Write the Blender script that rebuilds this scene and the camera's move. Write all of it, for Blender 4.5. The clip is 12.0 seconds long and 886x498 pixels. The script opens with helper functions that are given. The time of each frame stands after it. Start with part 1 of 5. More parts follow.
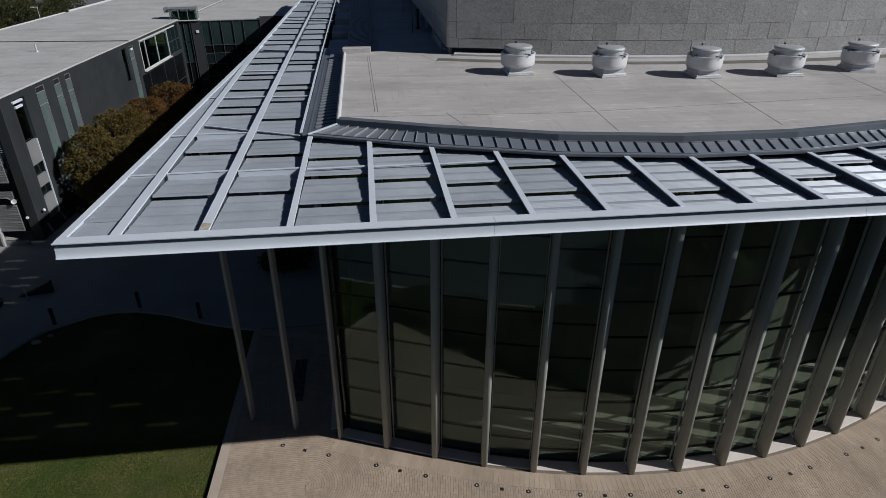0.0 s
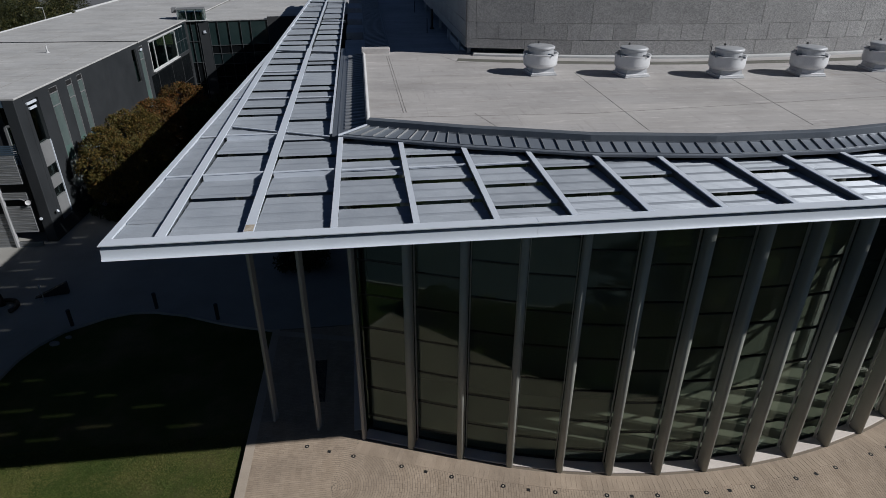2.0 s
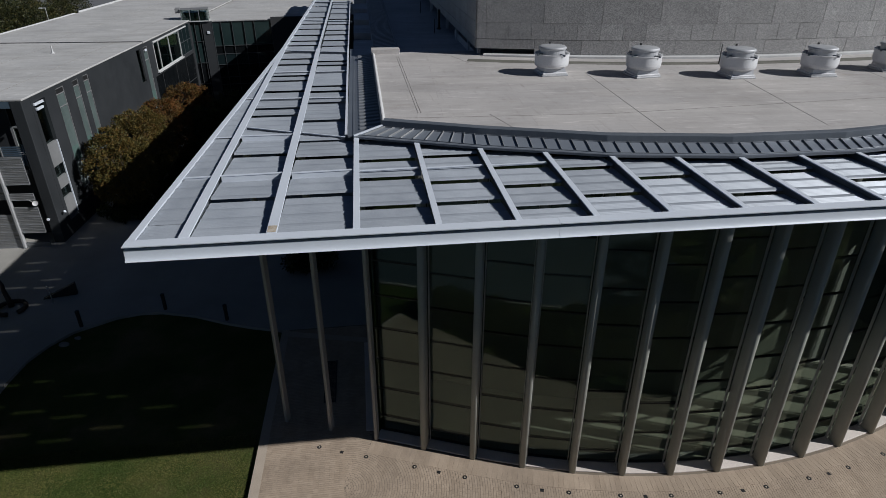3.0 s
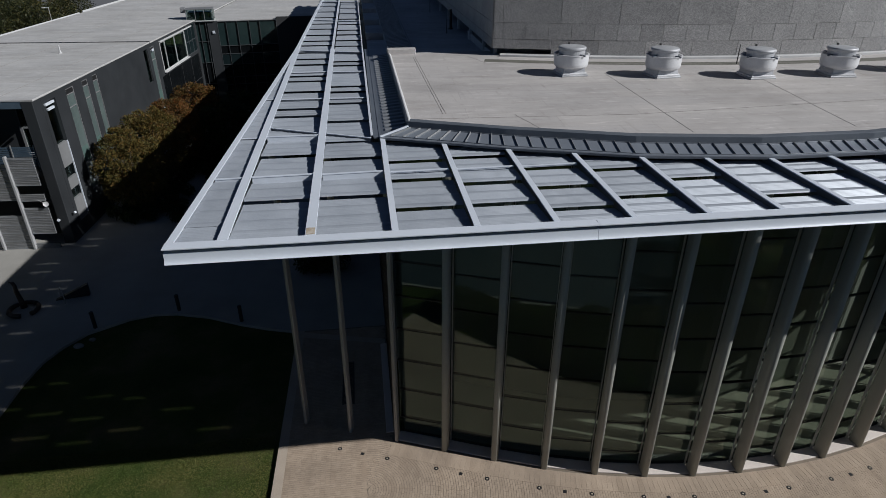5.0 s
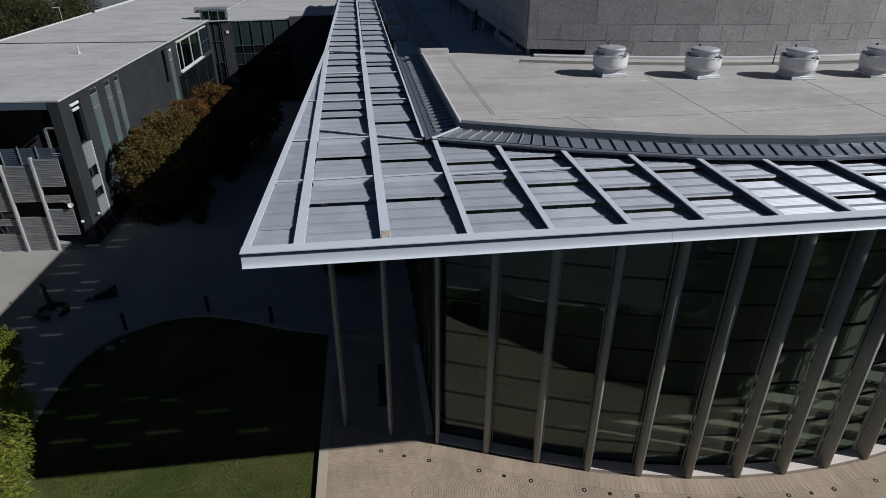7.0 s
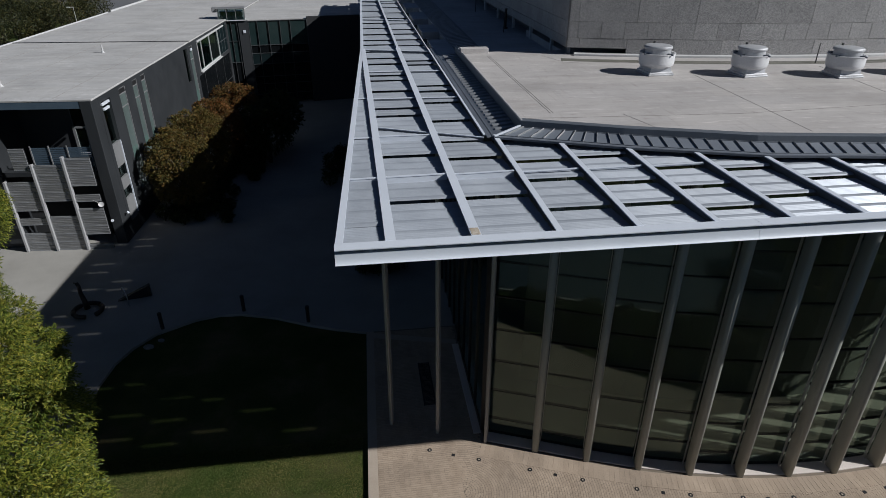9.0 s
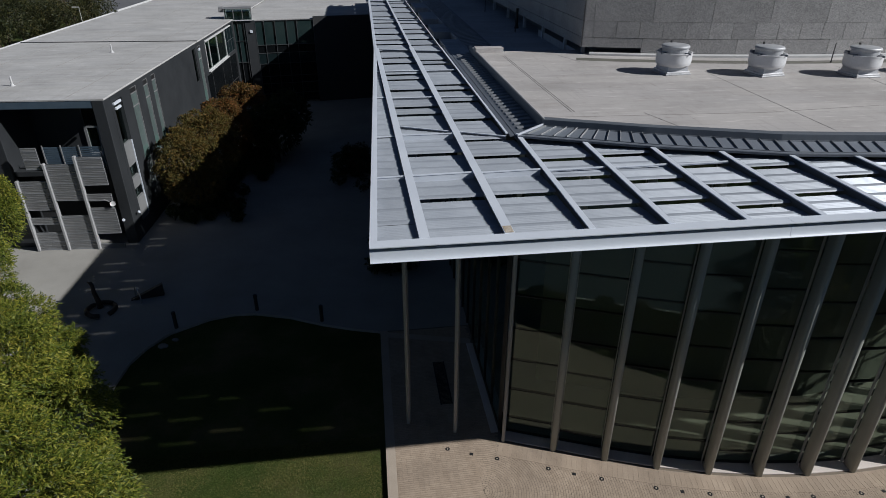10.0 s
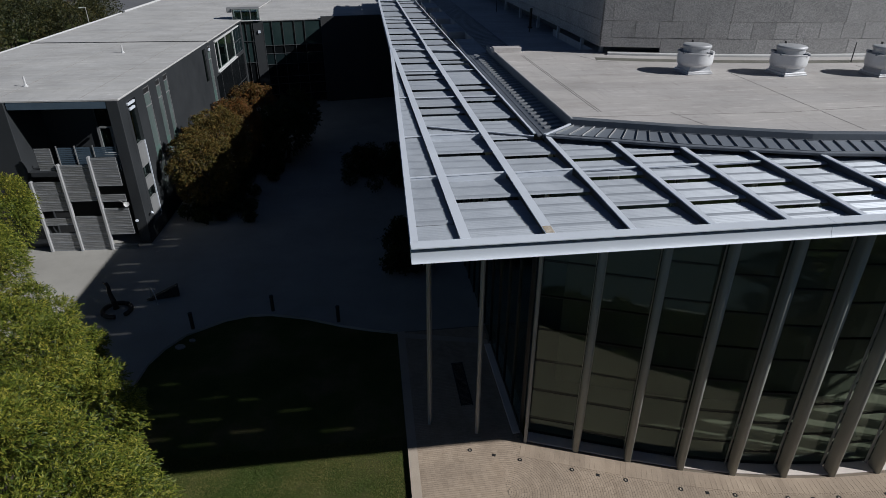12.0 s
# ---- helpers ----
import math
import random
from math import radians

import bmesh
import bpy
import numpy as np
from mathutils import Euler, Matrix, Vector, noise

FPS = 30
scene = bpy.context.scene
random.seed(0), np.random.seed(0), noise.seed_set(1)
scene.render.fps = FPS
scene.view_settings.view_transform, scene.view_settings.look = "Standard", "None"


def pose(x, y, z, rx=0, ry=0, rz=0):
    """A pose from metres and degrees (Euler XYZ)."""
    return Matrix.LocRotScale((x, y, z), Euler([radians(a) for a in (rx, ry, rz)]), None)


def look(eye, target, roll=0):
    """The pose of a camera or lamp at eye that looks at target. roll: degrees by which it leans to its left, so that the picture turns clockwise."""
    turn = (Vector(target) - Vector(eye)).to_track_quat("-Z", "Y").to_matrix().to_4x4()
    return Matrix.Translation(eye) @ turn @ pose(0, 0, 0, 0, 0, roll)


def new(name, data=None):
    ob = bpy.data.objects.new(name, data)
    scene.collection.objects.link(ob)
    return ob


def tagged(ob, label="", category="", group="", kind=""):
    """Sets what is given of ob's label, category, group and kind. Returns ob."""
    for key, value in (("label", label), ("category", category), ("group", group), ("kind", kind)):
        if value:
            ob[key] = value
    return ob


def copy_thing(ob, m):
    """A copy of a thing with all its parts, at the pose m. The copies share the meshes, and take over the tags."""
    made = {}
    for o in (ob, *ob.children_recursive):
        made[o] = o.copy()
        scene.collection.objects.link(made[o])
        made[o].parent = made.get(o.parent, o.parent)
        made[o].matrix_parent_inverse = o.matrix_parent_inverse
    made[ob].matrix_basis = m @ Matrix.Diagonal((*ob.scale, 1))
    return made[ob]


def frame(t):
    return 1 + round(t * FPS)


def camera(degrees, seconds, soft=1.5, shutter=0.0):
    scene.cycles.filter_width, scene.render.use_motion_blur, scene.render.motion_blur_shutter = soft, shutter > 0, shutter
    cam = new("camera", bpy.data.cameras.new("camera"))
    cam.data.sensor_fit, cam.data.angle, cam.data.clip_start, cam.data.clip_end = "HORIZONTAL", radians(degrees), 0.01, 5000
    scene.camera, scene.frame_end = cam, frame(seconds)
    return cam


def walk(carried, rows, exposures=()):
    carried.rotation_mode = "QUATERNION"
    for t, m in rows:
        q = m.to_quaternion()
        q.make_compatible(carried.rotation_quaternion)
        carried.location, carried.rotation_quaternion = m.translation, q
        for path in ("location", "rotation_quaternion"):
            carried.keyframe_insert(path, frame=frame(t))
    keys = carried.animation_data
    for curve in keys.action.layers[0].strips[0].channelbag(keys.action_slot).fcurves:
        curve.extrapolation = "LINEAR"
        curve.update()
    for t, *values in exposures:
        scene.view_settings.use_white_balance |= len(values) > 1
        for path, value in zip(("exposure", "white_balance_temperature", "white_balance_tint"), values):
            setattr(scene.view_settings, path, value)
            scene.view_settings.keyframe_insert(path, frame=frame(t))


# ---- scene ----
cam = camera(71.9, 12.0, soft=0.35)
METRES, EYE, TILT, LEAN, TURN = 8.0, 19.2, 0.0, 0.0, -7.2
ROWS = [
    (0.0, 0.0, 0.0, 0.0, 0.09, -27.95, -0.17),
    (0.5, -0.034, 0.0023, 0.0008, 0.06, -27.96, -0.16),
    (1.0, -0.0651, 0.0046, 0.0011, 0.03, -27.95, -0.15),
    (1.5, -0.097, 0.0059, 0.0018, -0.01, -27.95, -0.16),
    (2.0, -0.131, 0.0048, 0.0015, -0.05, -27.96, -0.13),
    (2.5, -0.1653, 0.0051, 0.002, -0.09, -27.95, -0.12),
    (3.0, -0.1986, 0.0058, 0.0029, -0.14, -27.95, -0.11),
    (5.0, -0.3177, 0.0171, 0.0049, -0.36, -27.99, -0.15),
    (5.5, -0.3543, 0.0163, 0.0048, -0.4, -28.03, -0.16),
    (6.0, -0.402, 0.019, 0.0062, -0.43, -28.06, -0.15),
    (6.5, -0.4628, 0.0249, 0.0074, -0.45, -28.05, -0.16),
    (7.0, -0.5359, 0.0327, 0.0083, -0.48, -28.04, -0.14),
    (7.5, -0.6051, 0.0368, 0.0085, -0.5, -28.04, -0.13),
    (9.5, -0.841, 0.034, -0.0071, -0.54, -27.98, -0.18),
    (10.0, -0.8849, 0.0324, -0.0092, -0.53, -27.96, -0.2),
    (10.5, -0.9284, 0.0329, -0.0112, -0.52, -27.96, -0.17),
    (11.0, -0.9613, 0.0356, -0.0118, -0.52, -27.94, -0.15),
    (11.5, -0.9843, 0.0376, -0.013, -0.52, -27.96, -0.14),
    (12.0, -0.9961, 0.0423, -0.0141, -0.52, -27.93, -0.14),
]
walk(cam, [(t, pose(0, 0, EYE, TILT, LEAN, TURN) @ pose(METRES * x, METRES * y, METRES * z, 90 + pitch, roll, yaw)) for t, x, y, z, yaw, pitch, roll in ROWS],
     exposures=[(0.0, -0.12, 6150, 9), (4.0, -0.1, 6150, 9), (8.5, 0.0, 6150, 9), (12.0, 0.0, 6150, 9)])
SUN_WAY = Vector((-1.405, 0.551, -1.0)).normalized()

# ---- light ----
world = bpy.data.worlds.new("sky")
scene.world = world
world.use_nodes = True
wn = world.node_tree
sky = wn.nodes.new("ShaderNodeTexSky")
sky.sky_type = "NISHITA"
sky.sun_disc = False
sky.sun_elevation = radians(33.5)
sky.sun_rotation = radians(111.4)
sky.altitude, sky.air_density, sky.dust_density, sky.ozone_density = 1200.0, 0.45, 0.2, 1.5
wn.links.new(sky.outputs[0], wn.nodes["Background"].inputs[0])
wn.nodes["Background"].inputs[1].default_value = 0.0375

sun_data = bpy.data.lights.new("sun", "SUN")
sun_data.energy, sun_data.angle, sun_data.color = 5.0, radians(0.5), (1.0, 0.97, 0.93)
sun = new("sun", sun_data)
sun.matrix_world = look(-SUN_WAY * 60, (0, 0, 0))


# ---- materials ----
def nodes_of(name):
    m = bpy.data.materials.new(name)
    m.use_nodes = True
    return m, m.node_tree.nodes, m.node_tree.links, m.node_tree.nodes["Principled BSDF"]


def ramp(n, l, src, stops):
    r = n.new("ShaderNodeValToRGB")
    while len(r.color_ramp.elements) < len(stops):
        r.color_ramp.elements.new(0.5)
    for e, (p, c) in zip(r.color_ramp.elements, stops):
        e.position, e.color = p, (*c, 1)
    l.new(src, r.inputs[0])
    return r.outputs[0]


def tex_noise(n, l, pos, scale, detail=4.0, rough=0.6, stretch=None):
    t = n.new("ShaderNodeTexNoise")
    t.inputs["Scale"].default_value = scale
    t.inputs["Detail"].default_value = detail
    t.inputs["Roughness"].default_value = rough
    if stretch:
        mp = n.new("ShaderNodeMapping")
        mp.inputs["Scale"].default_value = stretch
        l.new(pos, mp.inputs[0])
        pos = mp.outputs[0]
    l.new(pos, t.inputs["Vector"])
    return t.outputs[0]


def blend(n, l, fac, a, b, kind="MIX"):
    m = n.new("ShaderNodeMix")
    m.data_type, m.blend_type = "RGBA", kind
    for sock, v in ((m.inputs[0], fac), (m.inputs[6], a), (m.inputs[7], b)):
        if isinstance(v, (int, float)):
            sock.default_value = v
        elif isinstance(v, tuple):
            sock.default_value = (*v, 1)
        else:
            l.new(v, sock)
    return m.outputs[2]


def surface(name, dark, light, rough=0.7, metal=0.0, big=0.35, fine=25.0, grain=0.15, bump=0.15, spread=0.02, stretch=None, random_tint=0.0, spec=0.5):
    """A painted, stony or metal surface: stains at metre size, grain at centimetre size, a little relief."""
    m, n, l, b = nodes_of(name)
    pos = n.new("ShaderNodeNewGeometry").outputs["Position"]
    large = tex_noise(n, l, pos, big, 5.0, 0.62, stretch)
    col = ramp(n, l, large, [(0.3, dark), (0.7, light)])
    small = tex_noise(n, l, pos, fine, 3.0, 0.7)
    speck = ramp(n, l, small, [(0.3, (1 - grain,) * 3), (0.7, (1 + grain * 0.4,) * 3)])
    col = blend(n, l, 1.0, col, speck, "MULTIPLY")
    if random_tint:
        info = n.new("ShaderNodeObjectInfo").outputs["Random"]
        tint = ramp(n, l, info, [(0.0, (1 - random_tint,) * 3), (1.0, (1 + random_tint * 0.3,) * 3)])
        col = blend(n, l, 1.0, col, tint, "MULTIPLY")
    l.new(col, b.inputs["Base Color"])
    rr = n.new("ShaderNodeMapRange")
    rr.inputs[3].default_value, rr.inputs[4].default_value = max(rough - 0.1, 0.02), min(rough + 0.12, 1)
    l.new(large, rr.inputs[0])
    l.new(rr.outputs[0], b.inputs["Roughness"])
    b.inputs["Metallic"].default_value = metal
    b.inputs["Specular IOR Level"].default_value = spec
    if bump:
        bp = n.new("ShaderNodeBump")
        bp.inputs["Strength"].default_value, bp.inputs["Distance"].default_value = bump, spread
        l.new(small, bp.inputs["Height"])
        l.new(bp.outputs[0], b.inputs["Normal"])
    return m


def glass_pane(name, tint, ior=1.52, gain=1.0, rough=0.0, sheen=(0.80, 0.96, 0.88)):
    m, n, l, b = nodes_of(name)
    n.remove(b)
    tr, gl, mix, fr = (n.new("ShaderNode" + k) for k in ("BsdfTransparent", "BsdfGlossy", "MixShader", "LayerWeight"))
    tr.inputs[0].default_value = (*tint, 1)
    gl.inputs["Roughness"].default_value = rough
    gl.inputs["Color"].default_value = (*sheen, 1)
    fr.inputs[0].default_value = 0.5
    steep = n.new("ShaderNodeMath")
    steep.operation = "POWER"
    steep.inputs[1].default_value = 5.0
    l.new(fr.outputs["Facing"], steep.inputs[0])
    mul = n.new("ShaderNodeMath")
    mul.operation, mul.use_clamp = "MULTIPLY_ADD", True
    base = ((ior - 1) / (ior + 1)) ** 2 * gain
    mul.inputs[1].default_value, mul.inputs[2].default_value = 0.9 - base, base
    l.new(steep.outputs[0], mul.inputs[0])
    l.new(mul.outputs[0], mix.inputs[0])
    l.new(tr.outputs[0], mix.inputs[1])
    l.new(gl.outputs[0], mix.inputs[2])
    l.new(mix.outputs[0], n["Material Output"].inputs[0])
    return m


def paver_material(name):
    """Small concrete pavers: a tone of its own for each one, stains across them, fine grain."""
    m, n, l, b = nodes_of(name)
    geo = n.new("ShaderNodeNewGeometry")
    pos = geo.outputs["Position"]
    both = n.new("ShaderNodeMath")
    both.operation = "ADD"
    l.new(geo.outputs["Random Per Island"], both.inputs[0])
    l.new(n.new("ShaderNodeObjectInfo").outputs["Random"], both.inputs[1])
    one = n.new("ShaderNodeMath")
    one.operation = "FRACT"
    l.new(both.outputs[0], one.inputs[0])
    col = ramp(n, l, one.outputs[0], [(0.0, (0.335, 0.266, 0.203)), (0.5, (0.362, 0.289, 0.222)), (1.0, (0.39, 0.313, 0.242))])
    stain = ramp(n, l, tex_noise(n, l, pos, 0.45, 6.0, 0.65), [(0.3, (0.8, 0.79, 0.78)), (0.7, (1.1, 1.08, 1.05))])
    col = blend(n, l, 1.0, col, stain, "MULTIPLY")
    trail = tex_noise(n, l, pos, 0.9, 5.0, 0.7, (1.8, 0.5, 1.0))
    col = blend(n, l, 1.0, col, ramp(n, l, trail, [(0.35, (0.88, 0.87, 0.86)), (0.5, (1.0,) * 3), (0.7, (1.06,) * 3)]), "MULTIPLY")
    fine = tex_noise(n, l, pos, 22.0, 3.0)
    col = blend(n, l, 1.0, col, ramp(n, l, fine, [(0.3, (0.86,) * 3), (0.7, (1.1,) * 3)]), "MULTIPLY")
    l.new(col, b.inputs["Base Color"])
    b.inputs["Roughness"].default_value = 0.85
    bp = n.new("ShaderNodeBump")
    bp.inputs["Strength"].default_value, bp.inputs["Distance"].default_value = 0.3, 0.006
    l.new(fine, bp.inputs["Height"])
    l.new(bp.outputs[0], b.inputs["Normal"])
    return m


def granite_material(name):
    m, n, l, b = nodes_of(name)
    pos = n.new("ShaderNodeNewGeometry").outputs["Position"]
    v = n.new("ShaderNodeTexVoronoi")
    v.inputs["Scale"].default_value = 30.0
    l.new(pos, v.inputs["Vector"])
    sep = n.new("ShaderNodeSeparateColor")
    l.new(v.outputs["Color"], sep.inputs[0])
    col = ramp(n, l, sep.outputs[0], [(0.0, (0.178, 0.175, 0.178)), (0.45, (0.28, 0.274, 0.272)), (1.0, (0.405, 0.394, 0.384))])
    fine = tex_noise(n, l, pos, 60.0, 2.0)
    col = blend(n, l, 1.0, col, ramp(n, l, fine, [(0.3, (0.7,) * 3), (0.7, (1.2,) * 3)]), "MULTIPLY")
    large = ramp(n, l, tex_noise(n, l, pos, 0.5, 5.0), [(0.3, (0.85,) * 3), (0.7, (1.08,) * 3)])
    col = blend(n, l, 1.0, col, large, "MULTIPLY")
    info = n.new("ShaderNodeObjectInfo").outputs["Random"]
    col = blend(n, l, 1.0, col, ramp(n, l, info, [(0.0, (0.88,) * 3), (1.0, (1.08,) * 3)]), "MULTIPLY")
    l.new(col, b.inputs["Base Color"])
    b.inputs["Roughness"].default_value = 0.65
    bp = n.new("ShaderNodeBump")
    bp.inputs["Strength"].default_value, bp.inputs["Distance"].default_value = 0.35, 0.01
    l.new(sep.outputs[0], bp.inputs["Height"])
    l.new(bp.outputs[0], b.inputs["Normal"])
    return m


def membrane_material(name, base, tones):
    """Flat-roof membrane with dried puddles, streaks and scuffs."""
    m, n, l, b = nodes_of(name)
    pos = n.new("ShaderNodeNewGeometry").outputs["Position"]
    big = tex_noise(n, l, pos, 0.22, 6.0, 0.65)
    col = ramp(n, l, big, [(0.32, tuple(c * tones[0] for c in base)), (0.5, base), (0.68, tuple(c * tones[1] for c in base))])
    streak = tex_noise(n, l, pos, 1.0, 5.0, 0.6, (0.25, 1.6, 1.0))
    col = blend(n, l, 1.0, col, ramp(n, l, streak, [(0.33, (0.91, 0.90, 0.89)), (0.5, (1.0,) * 3), (0.66, (1.06,) * 3)]), "MULTIPLY")
    spots = tex_noise(n, l, pos, 2.6, 4.0, 0.75)
    col = blend(n, l, 1.0, col, ramp(n, l, spots, [(0.28, (0.80, 0.78, 0.77)), (0.40, (0.98,) * 3), (0.62, (1,) * 3), (0.72, (1.10,) * 3)]), "MULTIPLY")
    scuff = tex_noise(n, l, pos, 1.5, 5.0, 0.72, (0.55, 3.4, 1.0))
    col = blend(n, l, 1.0, col, ramp(n, l, scuff, [(0.57, (1.0,) * 3), (0.61, (1.10, 1.10, 1.11)), (0.65, (1.28,) * 3)]), "MULTIPLY")
    for way, gain in (((0.3, 4.5, 1.0), 1.12), ((4.2, 0.5, 1.0), 1.06)):
        dash = tex_noise(n, l, pos, 1.3, 5.0, 0.72, way)
        col = blend(n, l, 1.0, col, ramp(n, l, dash, [(0.60, (1.0,) * 3), (0.68, (gain,) * 3)]), "MULTIPLY")
        worn = tex_noise(n, l, pos, 0.9, 6.0, 0.75, way)
        col = blend(n, l, 1.0, col, ramp(n, l, worn, [(0.32, (0.86, 0.85, 0.84)), (0.42, (1.0,) * 3)]), "MULTIPLY")
    rust = tex_noise(n, l, pos, 0.8, 7.0, 0.7, (1.0, 2.2, 1.0))
    col = blend(n, l, ramp(n, l, rust, [(0.62, (0.0,) * 3), (0.74, (0.5,) * 3)]), col, tuple(c * f for c, f in zip(base, (0.78, 0.66, 0.56))))
    laps = n.new("ShaderNodeTexBrick")
    laps.inputs["Scale"].default_value = 1.0
    laps.inputs["Brick Width"].default_value, laps.inputs["Row Height"].default_value = 6.1, 1.22
    laps.inputs["Mortar Size"].default_value, laps.inputs["Mortar Smooth"].default_value = 0.014, 0.5
    laps.inputs["Color1"].default_value, laps.inputs["Color2"].default_value = (0.965, 0.965, 0.97, 1), (1.035, 1.03, 1.02, 1)
    laps.inputs["Mortar"].default_value = (0.82, 0.81, 0.80, 1)
    turn = n.new("ShaderNodeMapping")
    turn.inputs["Rotation"].default_value = (0, 0, radians(3))
    l.new(pos, turn.inputs[0])
    l.new(turn.outputs[0], laps.inputs["Vector"])
    col = blend(n, l, 1.0, col, laps.outputs["Color"], "MULTIPLY")
    fine = tex_noise(n, l, pos, 35.0, 3.0)
    col = blend(n, l, 1.0, col, ramp(n, l, fine, [(0.3, (0.93,) * 3), (0.7, (1.04,) * 3)]), "MULTIPLY")
    l.new(col, b.inputs["Base Color"])
    b.inputs["Roughness"].default_value = 0.8
    bp = n.new("ShaderNodeBump")
    bp.inputs["Strength"].default_value, bp.inputs["Distance"].default_value = 0.2, 0.02
    l.new(spots, bp.inputs["Height"])
    l.new(bp.outputs[0], b.inputs["Normal"])
    return m


def leaf_material(name, tones, through_light=0.26, patches=0.7, ends=((0.62, 0.74, 0.68), (1.3, 1.12, 1.0))):
    m, n, l, b = nodes_of(name)
    geo = n.new("ShaderNodeNewGeometry")
    col = ramp(n, l, geo.outputs["Random Per Island"], [(i / (len(tones) - 1), c) for i, c in enumerate(tones)])
    patch = ramp(n, l, tex_noise(n, l, geo.outputs["Position"], patches, 3.0), [(0.3, ends[0]), (0.7, ends[1])])
    col = blend(n, l, 1.0, col, patch, "MULTIPLY")
    l.new(col, b.inputs["Base Color"])
    b.inputs["Roughness"].default_value = 0.55
    b.inputs["Specular IOR Level"].default_value = 0.3
    tl = n.new("ShaderNodeBsdfTranslucent")
    l.new(col, tl.inputs[0])
    mix = n.new("ShaderNodeMixShader")
    mix.inputs[0].default_value = through_light
    l.new(b.outputs[0], mix.inputs[1])
    l.new(tl.outputs[0], mix.inputs[2])
    l.new(mix.outputs[0], n["Material Output"].inputs[0])
    return m


def grass_material(name):
    m, n, l, b = nodes_of(name)
    pos = n.new("ShaderNodeNewGeometry").outputs["Position"]
    col = ramp(n, l, tex_noise(n, l, pos, 0.3, 6.0, 0.62), [(0.34, (0.029, 0.053, 0.010)), (0.5, (0.056, 0.071, 0.018)), (0.66, (0.113, 0.096, 0.046))])
    col = blend(n, l, 1.0, col, ramp(n, l, tex_noise(n, l, pos, 12.0, 4.0, 0.75), [(0.3, (0.78,) * 3), (0.7, (1.16,) * 3)]), "MULTIPLY")
    l.new(col, b.inputs["Base Color"])
    b.inputs["Roughness"].default_value = 0.95
    b.inputs["Specular IOR Level"].default_value = 0.15
    bp = n.new("ShaderNodeBump")
    bp.inputs["Strength"].default_value, bp.inputs["Distance"].default_value = 0.8, 0.04
    l.new(tex_noise(n, l, pos, 30.0, 3.0, 0.8), bp.inputs["Height"])
    l.new(bp.outputs[0], b.inputs["Normal"])
    return m


def pierced(m, share):
    """Finely perforated sheet: a small share of the light goes straight through."""
    n, l = m.node_tree.nodes, m.node_tree.links
    mix, hole = n.new("ShaderNodeMixShader"), n.new("ShaderNodeBsdfTransparent")
    mix.inputs[0].default_value = share
    l.new(n["Principled BSDF"].outputs[0], mix.inputs[1])
    l.new(hole.outputs[0], mix.inputs[2])
    l.new(mix.outputs[0], n["Material Output"].inputs[0])
    return m


M_WHITE_STEEL = surface("white_painted_steel", (0.525, 0.56, 0.618), (0.575, 0.61, 0.665), 0.42, 0.0, 0.6, 14, 0.025, 0.0)
M_LOUVER = pierced(surface("grey_corrugated_aluminium", (0.325, 0.353, 0.397), (0.405, 0.434, 0.48), 0.5, 0.25, 0.9, 20, 0.06, 0.02, random_tint=0.17), 0.055)
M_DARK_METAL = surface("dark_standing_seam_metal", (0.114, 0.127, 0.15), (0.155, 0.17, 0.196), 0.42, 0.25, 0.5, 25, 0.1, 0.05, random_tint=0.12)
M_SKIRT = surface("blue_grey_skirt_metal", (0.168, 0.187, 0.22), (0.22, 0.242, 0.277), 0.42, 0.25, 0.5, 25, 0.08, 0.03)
M_COPING = surface("grey_coping_metal", (0.105, 0.119, 0.14), (0.148, 0.164, 0.187), 0.48, 0.3, 0.5, 25, 0.1, 0.05)
M_ROOF = membrane_material("roof_membrane", (0.388, 0.367, 0.354), (0.84, 1.1))
M_ROOF_COOL = membrane_material("pale_roof_membrane", (0.40, 0.395, 0.39), (0.84, 1.1))
M_ROOF_DARK = membrane_material("grey_roof_membrane", (0.37, 0.385, 0.405), (0.8, 1.15))
M_SEAM = surface("roof_seam_tar", (0.17, 0.16, 0.15), (0.27, 0.25, 0.235), 0.9, 0, 1.5, 30, 0.2)
M_SEAM_PALE = surface("faded_roof_lap", (0.235, 0.218, 0.205), (0.345, 0.325, 0.31), 0.9, 0, 1.5, 30, 0.2)
M_GRANITE = granite_material("speckled_granite")
M_JOINT = surface("dark_joint_backing", (0.07, 0.07, 0.07), (0.10, 0.10, 0.10), 0.9)
M_FIN = surface("bronze_grey_fin_paint", (0.262, 0.266, 0.238), (0.335, 0.338, 0.303), 0.6, 0.0, 0.5, 25, 0.1, 0.05)
M_FIN_PALE = surface("bronze_grey_post_paint", (0.27, 0.262, 0.245), (0.34, 0.332, 0.31), 0.5, 0.2, 0.5, 25, 0.1, 0.05)
M_BRONZE = surface("dark_bronze", (0.03, 0.024, 0.02), (0.055, 0.042, 0.035), 0.5, 0.5, 2.0, 20, 0.2, 0.1)
M_MULLION = surface("black_mullion_metal", (0.02, 0.02, 0.021), (0.035, 0.035, 0.036), 0.4, 0.4, 1.0, 25, 0.1, 0.0)
M_GLASS = glass_pane("tinted_facade_glass", (0.75, 0.775, 0.725), 1.52, 1.4)
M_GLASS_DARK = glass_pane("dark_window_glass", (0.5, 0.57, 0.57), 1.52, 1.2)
M_PAVER = paver_material("small_tan_pavers")
